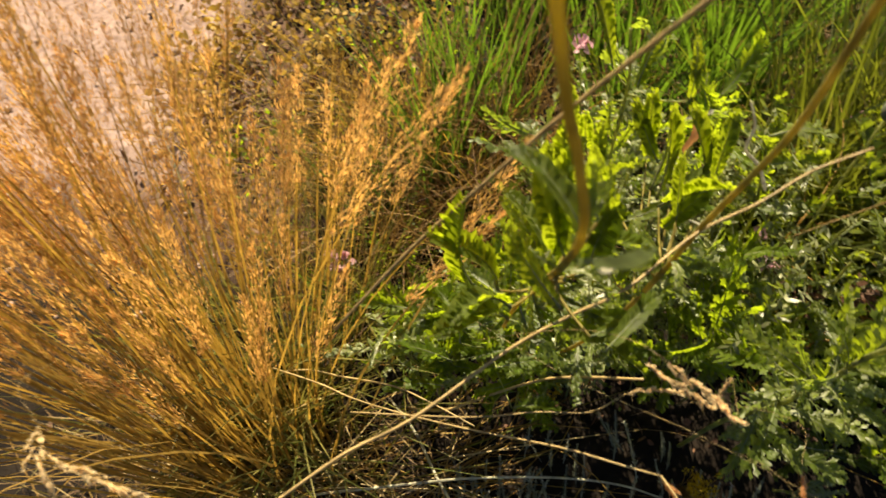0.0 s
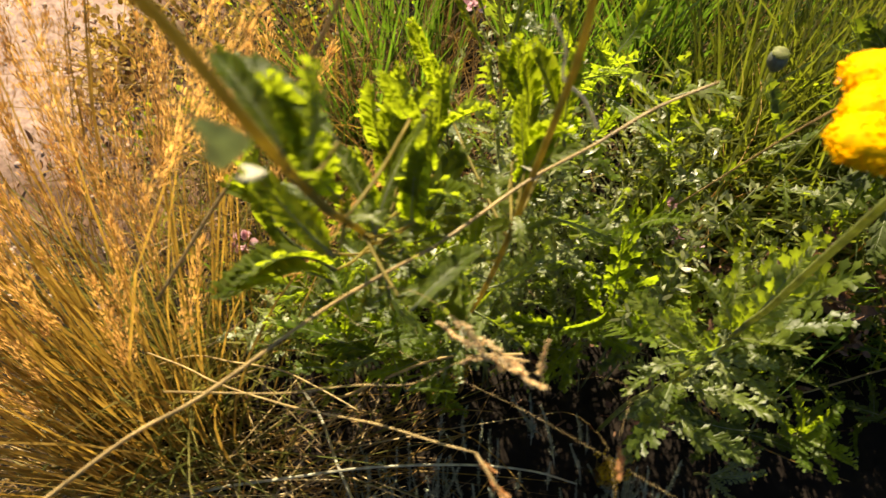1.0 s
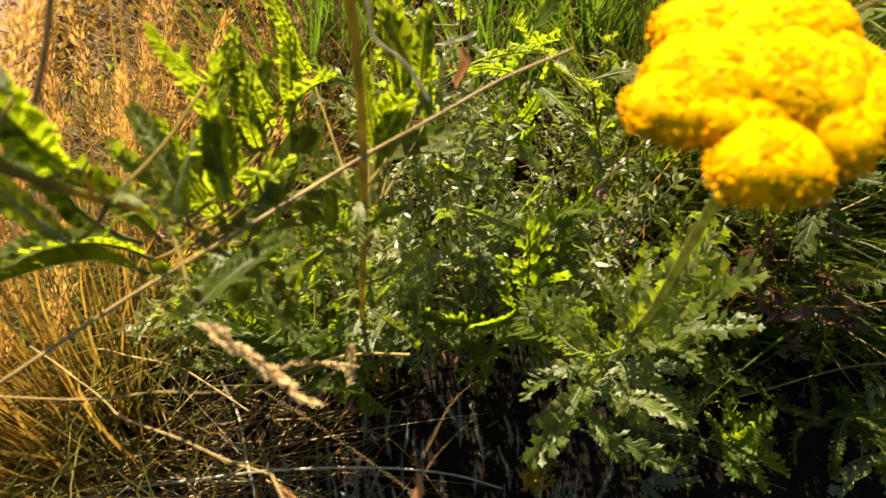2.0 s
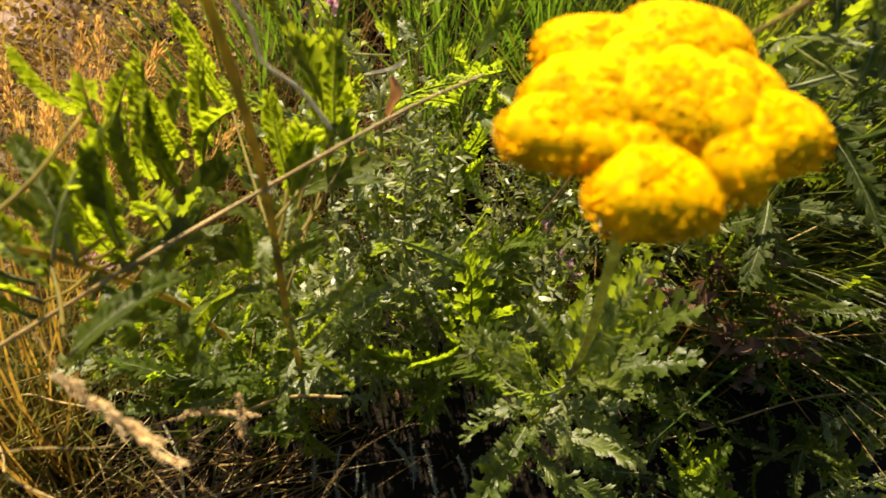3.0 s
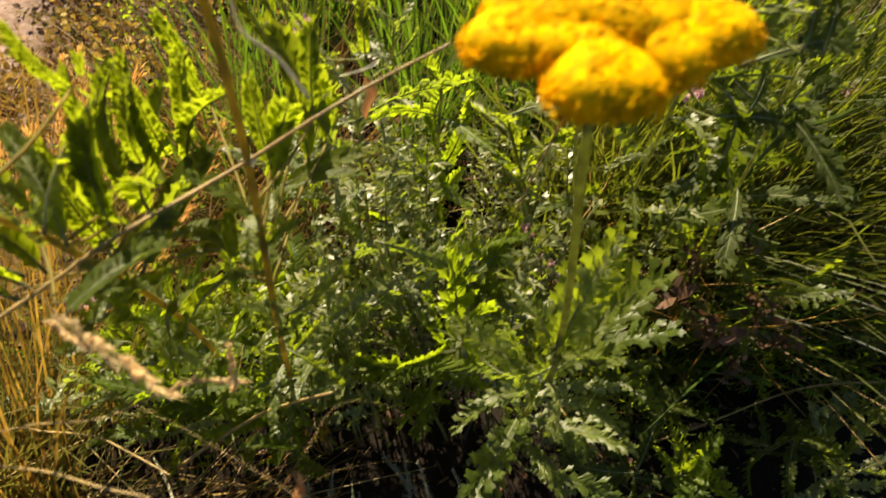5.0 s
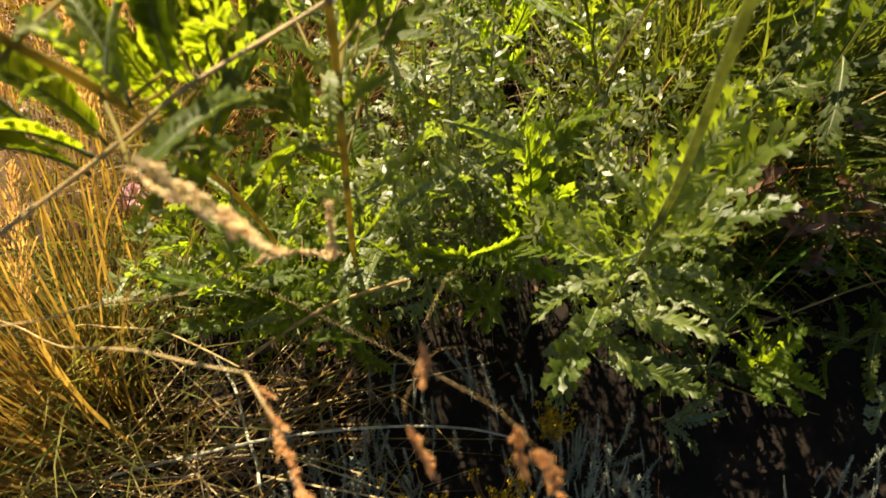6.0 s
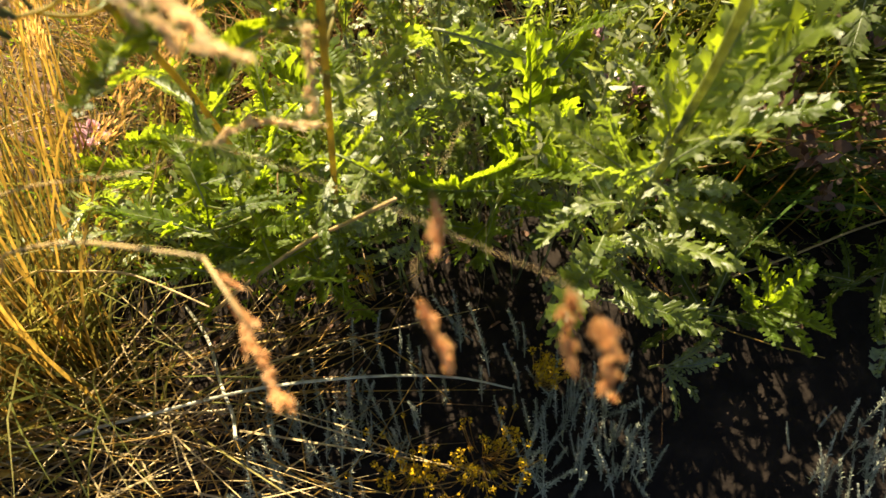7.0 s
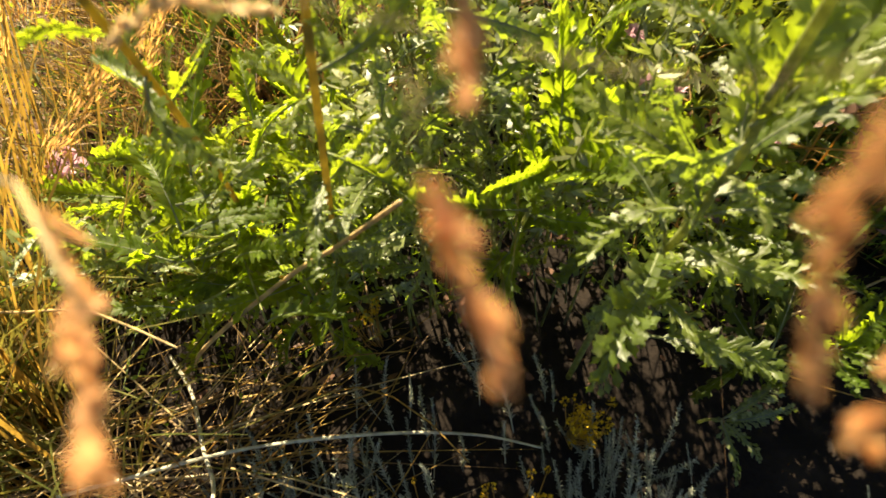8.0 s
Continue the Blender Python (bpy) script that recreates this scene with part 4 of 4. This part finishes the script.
dry_head([(0.06, 0.24, 0.60), (0.115, 0.215, 0.675), (0.145, 0.195, 0.708), (0.165, 0.176, 0.716), (0.183, 0.164, 0.706), (0.198, 0.154, 0.696)],
         [([(0.160, 0.180, 0.717), (0.180, 0.166, 0.708), (0.196, 0.156, 0.698)], 0.0028), ([(0.152, 0.183, 0.706), (0.168, 0.174, 0.701), (0.184, 0.166, 0.690)], 0.0022),
          ([(0.206, 0.188, 0.674), (0.204, 0.185, 0.660), (0.203, 0.180, 0.648)], 0.0014)], "withered cream-coloured stalk with limp hanging spikes", material=M_HEAD_CREAM)
dry_head([(-0.23, 0.21, 0.62), (-0.19, 0.165, 0.70), (-0.150, 0.135, 0.728)], [([(-0.150, 0.135, 0.727), (-0.142, 0.120, 0.735), (-0.140, 0.108, 0.726)], 0.0060), ([(-0.138, 0.120, 0.732), (-0.118, 0.112, 0.728), (-0.096, 0.106, 0.718)], 0.0055)],
         "dry stalk with two thick pale spikes", material=M_HEAD_CREAM)
dry_head([(-0.03, 0.195, 0.57), (0.055, 0.185, 0.598), (0.100, 0.185, 0.613), (0.134, 0.185, 0.616), (0.159, 0.200, 0.610)],
         [([(0.159, 0.200, 0.610), (0.177, 0.200, 0.618), (0.197, 0.199, 0.617)], 0.0020)], "low arching dry stalk with a short yellowish spike", 0.0006, M_HEAD_CREAM)


# ---- pink vetch flowers ----
def vetch_flower(place, base, size, label):
    root = empty("vetch_flower", base, label, "flower", "pink vetch flowers")
    V, F = [], []
    q = np.array(place)
    tube(V, F, smooth_line([base, (np.array(base) + q) / 2 + (0.008, 0.004, 0.02), q], 5), 0.0011, 0.0008, 5)
    child("stem", mesh_of("stem", V, F, M_YSTEM), root)
    n = 14
    a, e = rng.uniform(0, 2 * np.pi, n), rng.uniform(-0.2, 1.3, n)
    d = np.stack([np.cos(a) * np.cos(e), np.sin(a) * np.cos(e), np.sin(e)], 1)
    # each floret: a cupped keel and an upright standard petal
    v1, f1 = flakes(q + d * size * 0.2, d, np.full(n, size * 0.55), np.full(n, size * 0.30))
    v2, f2 = flakes(q + d * size * 0.45, d * 0.5 + (0, 0, 0.8), np.full(n, size * 0.42), np.full(n, size * 0.36))
    child("bloom", mesh_of("bloom", *joined((v1, f1), (v2, f2)), M_PINK), root)


for i, (x, y, z, s) in enumerate([(0.168, 0.665, 0.475, 0.022), (0.649, 0.816, 0.17, 0.026), (-0.160, 0.548, 0.168, 0.030), (1.170, 1.030, 0.06, 0.028), (0.422, 0.506, 0.25, 0.020),
                                  (0.734, 0.862, 0.37, 0.024), (-0.20, 0.60, 0.11, 0.018), (0.40, 0.52, 0.30, 0.016), (0.60, 0.64, 0.38, 0.018), (0.56, 0.50, 0.16, 0.016), (0.575, 0.560, 0.640, 0.016), (0.840, 0.700, 0.320, 0.022), (0.425, 0.470, 0.285, 0.017)]):
    vetch_flower((x, y, z), (x + 0.03, y + 0.03, 0.0), s, "pale pink vetch flower on a thin stalk in the grass")


# ---- poppy pod ----
def poppy_pod(place, base):
    root = empty("poppy_pod", base, "grey-green poppy seed pod on a stalk in the grass", "seed pod")
    V, F = [], []
    q = np.array(place)
    tube(V, F, smooth_line([base, (np.array(base) + q) / 2 + (0.01, 0, 0), q - (0, 0, 0.012)], 6), 0.0016, 0.0014, 6)
    child("stem", mesh_of("stem", V, F, M_YSTEM), root)
    prof = [(0.0012, -0.011), (0.003, -0.010), (0.0065, -0.005), (0.0080, 0.0), (0.0074, 0.005), (0.005, 0.0072), (0.0, 0.0078)]
    V = [q + (rr * math.cos(k * math.pi / 8), rr * math.sin(k * math.pi / 8), zz) for rr, zz in prof for k in range(16)]
    F = [(i * 16 + k, i * 16 + (k + 1) % 16, (i + 1) * 16 + (k + 1) % 16, (i + 1) * 16 + k) for i in range(len(prof) - 1) for k in range(16)]
    pod = child("pod", mesh_of("pod", V, F, M_POD), root)
    V = [q + (0, 0, 0.0102)]
    for rr, zz in ((0.0060, 0.0094), (0.0064, 0.0078)):
        V += [q + (rr * (1 + 0.1 * (k % 2)) * math.cos(k * math.pi / 10), rr * (1 + 0.1 * (k % 2)) * math.sin(k * math.pi / 10), zz) for k in range(20)]
    F = [(0, 1 + k, 1 + (k + 1) % 20) for k in range(20)] + [(1 + k, 21 + k, 21 + (k + 1) % 20, 1 + (k + 1) % 20) for k in range(20)]
    child("crown", mesh_of("crown", V, F, M_YSTEM), pod, label="pale ribbed crown")


poppy_pod((0.412, 0.469, 0.580), (0.46, 0.56, 0.0))


# ---- grey shoots and small yellow blooms at the front ----
def shoot_mesh(seed):
    """An upright woolly shoot, 0.15 m high, with many narrow leaves along it."""
    r = np.random.default_rng(seed)
    V, F = [], []
    line = [np.array((0.010 * math.sin(2.2 * s + seed), 0.010 * math.sin(1.7 * s + 2 * seed), 0.15 * s)) for s in np.linspace(0, 1, 6)]
    tube(V, F, line, 0.0014, 0.0007, 4)
    m = 90
    s = np.linspace(0.2, 1, m)
    i = np.minimum((s * 5).astype(int), 4)
    L = np.array(line)
    place = L[i] + (L[i + 1] - L[i]) * (s * 5 - i)[:, None]
    a = np.arange(m) * 2.4
    o = np.stack([np.cos(a), np.sin(a), 0.7 + r.uniform(-0.5, 0.7, m)], 1)
    v, f = flakes(place, o, r.uniform(0.006, 0.014, m) * (1.3 - 0.75 * s), np.full(m, 0.0020))
    return mesh_of("shoot", *joined((V, F), (v, f)), M_LAVENDER)


SHOOTS = [shoot_mesh(i) for i in range(8)]


def grey_shrub(x0, x1, y0, y1, n, high, label):
    root = empty("grey_shrub", ((x0 + x1) / 2, (y0 + y1) / 2, 0.0), label, "shrub", "grey shrubs")
    for i, b in enumerate(scatter(n, x0, x1, y0, y1)):
        # Tilted away from the camera so that the shoots look upright in view.
        m = pose(b[0], b[1], b[2], rng.normal(-26, 13), rng.normal(-2, 13), 0) @ Matrix.Rotation(rng.uniform(0, 6.28), 4, "Z") @ Matrix.Scale(rng.uniform(*high) / 0.15, 4)
        child("shoot", SHOOTS[i % 8], root, m)


grey_shrub(-0.02, 0.20, 0.13, 0.26, 85, (0.045, 0.10), "grey-leaved low shrub with woolly shoots tilted back to look upright")
grey_shrub(0.30, 0.46, 0.13, 0.25, 80, (0.045, 0.10), "small grey shrub with pale shoots tilted back to look upright, on dark soil")
grey_shrub(0.60, 0.80, 0.09, 0.19, 46, (0.04, 0.09), "grey-green shrub in the shade beside the yarrow")
grey_shrub(0.10, 0.32, 0.24, 0.33, 16, (0.05, 0.10), "thin grey shoots on dark soil")


def bloom_mesh(seed):
    r = np.random.default_rng(seed)
    d = r.normal(0, 1, (18, 3))
    d /= np.linalg.norm(d, axis=1, keepdims=True)
    return mesh_of("bloom", *flakes(d * 0.0022, d, r.uniform(0.0018, 0.0034, 18), r.uniform(0.0014, 0.0026, 18)), M_YELLOW_BLOOM)


BLOOMS = [bloom_mesh(i) for i in range(5)]


def yellow_sprig(x, y, z, spread, count, label):
    root = empty("yellow_sprig", (x, y, 0.0), label, "small flowers", "yellow flower sprigs")
    c = np.array((x, y, z)) + rng.normal(0, spread, (count, 3)) * (1, 0.8, 0.7)
    for q in c:
        V, F = [], []
        tube(V, F, smooth_line([(x + (q[0] - x) * 0.3, y + (q[1] - y) * 0.3 + 0.02, 0.0), (q[0] * 0.7 + x * 0.3, q[1] * 0.7 + y * 0.3, q[2] * 0.6), q], 3), 0.0006, 0.0004, 4)
        child("stalk", mesh_of("stalk", V, F, M_STRAW), root)
    for i, q in enumerate(c):
        child("bloom", BLOOMS[i % 5], root, Matrix.Translation(q) @ Euler(rng.uniform(0, 6, 3)).to_matrix().to_4x4() @ Matrix.Scale(rng.uniform(0.7, 1.2), 4))


yellow_sprig(0.262, 0.160, 0.13, 0.026, 60, "cluster of tiny golden yellow blooms on wiry stalks")
yellow_sprig(0.190, 0.158, 0.12, 0.024, 44, "loose sprig of tiny yellow blooms over grey shoots")
yellow_sprig(0.335, 0.252, 0.11, 0.012, 40, "small yellow blooms at the end of a bowed straw")
yellow_sprig(0.14, 0.37, 0.14, 0.012, 10, "few dull yellow blooms under the leaves")


# ---- withered leaves and stalks at the edge of the long grass ----
def withered(place, size, label):
    root = empty("withered_leaf", place, label, "withered leaf", "withered leaves")
    n = 26
    d = rng.normal(0, 1, (n, 3))
    v, f = flakes(np.array(place) + rng.normal(0, size * 0.35, (n, 3)), d, rng.uniform(size * 0.4, size, n), rng.uniform(size * 0.2, size * 0.45, n))
    V, F = [], []
    tube(V, F, smooth_line([(place[0] + 0.02, place[1] + 0.03, 0.0), (place[0] + 0.01, place[1] + 0.015, place[2] * 0.5), place], 4), 0.0012, 0.0009, 5)
    child("stalk", mesh_of("stalk", V, F, M_STRAW), root)
    child("crumpled_leaf", mesh_of("crumpled_leaf", v, f, M_LITTER), root)


for q, s in [((0.615, 0.466, 0.345), 0.022), ((0.60, 0.41, 0.24), 0.03), ((0.56, 0.43, 0.28), 0.028), ((0.70, 0.424, 0.20), 0.026), ((0.50, 0.43, 0.30), 0.022), ((0.66, 0.44, 0.24), 0.03), ((0.45, 0.40, 0.22), 0.02), ((0.43, 0.47, 0.27), 0.016), ((0.47, 0.46, 0.25), 0.02), ((0.53, 0.47, 0.26), 0.022), ((0.58, 0.47, 0.30), 0.02), ((0.64, 0.40, 0.17), 0.022)]:
    withered(q, s, "crumpled reddish-brown dead leaf on a thin stalk")
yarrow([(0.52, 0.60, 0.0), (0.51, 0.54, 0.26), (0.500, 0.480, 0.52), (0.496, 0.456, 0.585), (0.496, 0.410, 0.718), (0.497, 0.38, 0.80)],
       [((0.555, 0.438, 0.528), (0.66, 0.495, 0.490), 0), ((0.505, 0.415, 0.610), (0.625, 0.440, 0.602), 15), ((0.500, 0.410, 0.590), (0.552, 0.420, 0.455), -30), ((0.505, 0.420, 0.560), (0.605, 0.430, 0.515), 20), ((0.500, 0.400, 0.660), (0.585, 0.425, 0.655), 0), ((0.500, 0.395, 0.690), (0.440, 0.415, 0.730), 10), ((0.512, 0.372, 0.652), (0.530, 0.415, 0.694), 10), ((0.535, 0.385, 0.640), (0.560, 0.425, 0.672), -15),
        ((0.505, 0.40, 0.66), (0.500, 0.452, 0.702), 0), ((0.515, 0.40, 0.58), (0.545, 0.445, 0.615), 20)], [(6, 0.30, 0.50, 0.10), (6, 0.50, 0.66, 0.105)], "tall greyish yarrow stalk with feathery leaves coloured for shade", seed=91, thick=0.0017, fixed=SHADED)
yarrow([(0.66, 0.58, 0.0), (0.62, 0.52, 0.25), (0.585, 0.47, 0.45), (0.57, 0.45, 0.58)], [], [(16, 0.32, 0.58, 0.105)], "leaning yarrow shoot with shade-coloured green leaves in front of long grass", seed=92, thick=0.0016, loose=SHADED)
straw([(0.36, 0.42, 0.45), (0.372, 0.32, 0.69), (0.387, 0.272, 0.775), (0.398, 0.245, 0.825), (0.405, 0.225, 0.87)], 0.0006, 0.0007, "tan dry stalk leaning behind the flower")
straw([(0.80, 0.60, 0.25), (0.70, 0.52, 0.31), (0.618, 0.466, 0.345)], 0.0010, 0.0008, "thin dry twig with a withered leaf")
straw([(0.9, 0.42, 0.06), (0.75, 0.40, 0.10), (0.62, 0.37, 0.07), (0.50, 0.35, 0.03)], 0.0016, 0.0010, "greyish fallen stalk across dark soil")


def hanging_leaf(top, tip, width, material, label):
    """A dry leaf hanging from its stalk, folded along the rib and rolled at the edge."""
    a, b = np.array(top), np.array(tip)
    V, F = [], []
    for i in range(9):
        s = i / 8
        p = a + (b - a) * s + np.array((0.004 * math.sin(5 * s), -0.003 * math.sin(3 * s), 0))
        w = width * math.sin(math.pi * (0.08 + 0.90 * s)) ** 0.8
        V += [p + (-w, 0.3 * w, 0.1 * w), p + (-0.5 * w, 0.0, 0), p + (0, -0.35 * w, 0), p + (0.5 * w, 0.05 * w, 0), p + (0.8 * w, 0.5 * w, 0)]
    F = [(5 * i + k, 5 * i + k + 1, 5 * i + k + 6, 5 * i + k + 5) for i in range(8) for k in range(4)]
    tagged(new("dry_leaf", mesh_of("dry_leaf", V, F, material)), label, "dry leaf")


hanging_leaf((0.545, 0.425, 0.712), (0.540, 0.416, 0.676), 0.0042, M_BLEACHED_OR_SUNLIT, "whitish dry leaf hanging beside a yarrow stalk")
hanging_leaf((0.633, 0.5, 0.464), (0.707, 0.52, 0.469), 0.0060, M_LUSH, "narrow yellow-green leaf standing out of the grass")
hanging_leaf((0.258, 0.460, 0.594), (0.232, 0.463, 0.578), 0.0040, M_BLEACHED_OR_SUNLIT, "whitish curled dry leaf on a yarrow stalk")
hanging_leaf((0.247, 0.463, 0.576), (0.248, 0.455, 0.542), 0.0050, M_RUSTY, "rust-coloured dry leaf hanging under a pale one")
hanging_leaf((0.196, 0.292, 0.676), (0.209, 0.288, 0.668), 0.0022, M_BLEACHED_OR_SUNLIT, "small pale dry leaf at a stalk's joint")
straw([(0.205, 0.300, 0.775), (0.213, 0.300, 0.755), (0.214, 0.300, 0.736), (0.226, 0.300, 0.721), (0.236, 0.298, 0.700)], 0.0006, 0.0010, "short pale dry stalk curving beside a yarrow stem", M_BLEACHED_OR_SUNLIT)
for i, (x, y) in enumerate([(0.900, 0.500), (0.830, 0.378), (0.760, 0.300)]):
    yarrow([(x, y, 0.0), (x + 0.005, y, 0.05), (x + 0.015, y - 0.01, 0.10)], [], [(13, 0.02, 0.10, 0.11)], "small pale yarrow rosette on shaded soil", seed=130 + i, thick=0.0018, loose=HOARY_GLINT)
dry_tussock((-0.215, 0.44), 0.05, 34, (0.16, 0.32, 1), 0.07, (0.42, 0.60), "upright clump of dry orange grass stalks behind the tussock", share=0.35, drooping=(0.0, 0.12))
yarrow([(0.585, 0.330, 0.0), (0.572, 0.312, 0.06), (0.560, 0.290, 0.14)],
       [((0.558, 0.292, 0.135), (0.566, 0.230, 0.178), 0), ((0.560, 0.291, 0.135), (0.606, 0.255, 0.170), 10), ((0.559, 0.291, 0.140), (0.530, 0.248, 0.180), -15), ((0.560, 0.290, 0.140), (0.583, 0.304, 0.210), 20), ((0.559, 0.290, 0.140), (0.547, 0.326, 0.205), 0)],
       [(7, 0.05, 0.14, 0.06)], "small bright green ferny yarrow shoot on shaded soil", seed=151, thick=0.0016, loose=LUSH, fixed=LUSH)
yarrow([(0.470, 0.275, 0.0), (0.472, 0.270, 0.025), (0.476, 0.262, 0.05)],
       [((0.476, 0.262, 0.048), (0.509, 0.224, 0.045), 0), ((0.476, 0.262, 0.045), (0.540, 0.252, 0.060), 10), ((0.474, 0.264, 0.050), (0.485, 0.205, 0.050), -15), ((0.476, 0.262, 0.05), (0.545, 0.275, 0.075), 0)],
       [], "low yarrow shoot with narrow silvery leaves over black soil", seed=152, thick=0.0015, fixed=HOARY_GLINT)
hanging_leaf((0.1155, 0.143, 0.886), (0.1075, 0.167, 0.840), 0.0060, M_SHADE_SIDE_LEAF, "grey-green leaf clasping a yarrow stalk, its shaded side in the colour")
hanging_leaf((0.1075, 0.166, 0.842), (0.114, 0.160, 0.846), 0.0028, M_BLEACHED_OR_SUNLIT, "small whitish dry leaf at a stalk's joint")
fallen(110, (-0.42, 0.02, 0.08, 0.30), "loose pale straws lying over the foot of the tussock", M_STRAW_PALE, 0.10)
for i, (x, y, h) in enumerate([(0.61, 0.62, 0.44), (0.72, 0.66, 0.42), (0.80, 0.70, 0.40), (0.66, 0.72, 0.44)]):
    yarrow([(x, y, 0.0), (x + 0.01, y - 0.01, h * 0.5), (x + 0.02, y - 0.03, h)], [], [(14, 0.22, h, 0.10)], "green yarrow shoot rising out of long grass", seed=170 + i, thick=0.0018, loose=(SHADED, LEAVES)[i % 2])
yarrow([(0.19, 0.58, 0.0), (0.195, 0.555, 0.25), (0.195, 0.520, 0.48), (0.192, 0.505, 0.585), (0.185, 0.510, 0.640)], [], [(14, 0.24, 0.58, 0.075)], "slender yarrow stalk with rows of comb-like leaves", seed=181, thick=0.0016, loose=LEAVES,
       fronds=[((0.1781, 0.5185, 0.5895), (0.1537, 0.5425, 0.6621), 0), ((0.1778, 0.5054, 0.5636), (0.1533, 0.5106, 0.6188), 10), ((0.2467, 0.4911, 0.5705), (0.2424, 0.5178, 0.6279), 0), ((0.2024, 0.5112, 0.5604), (0.2246, 0.5332, 0.6279), -10)])
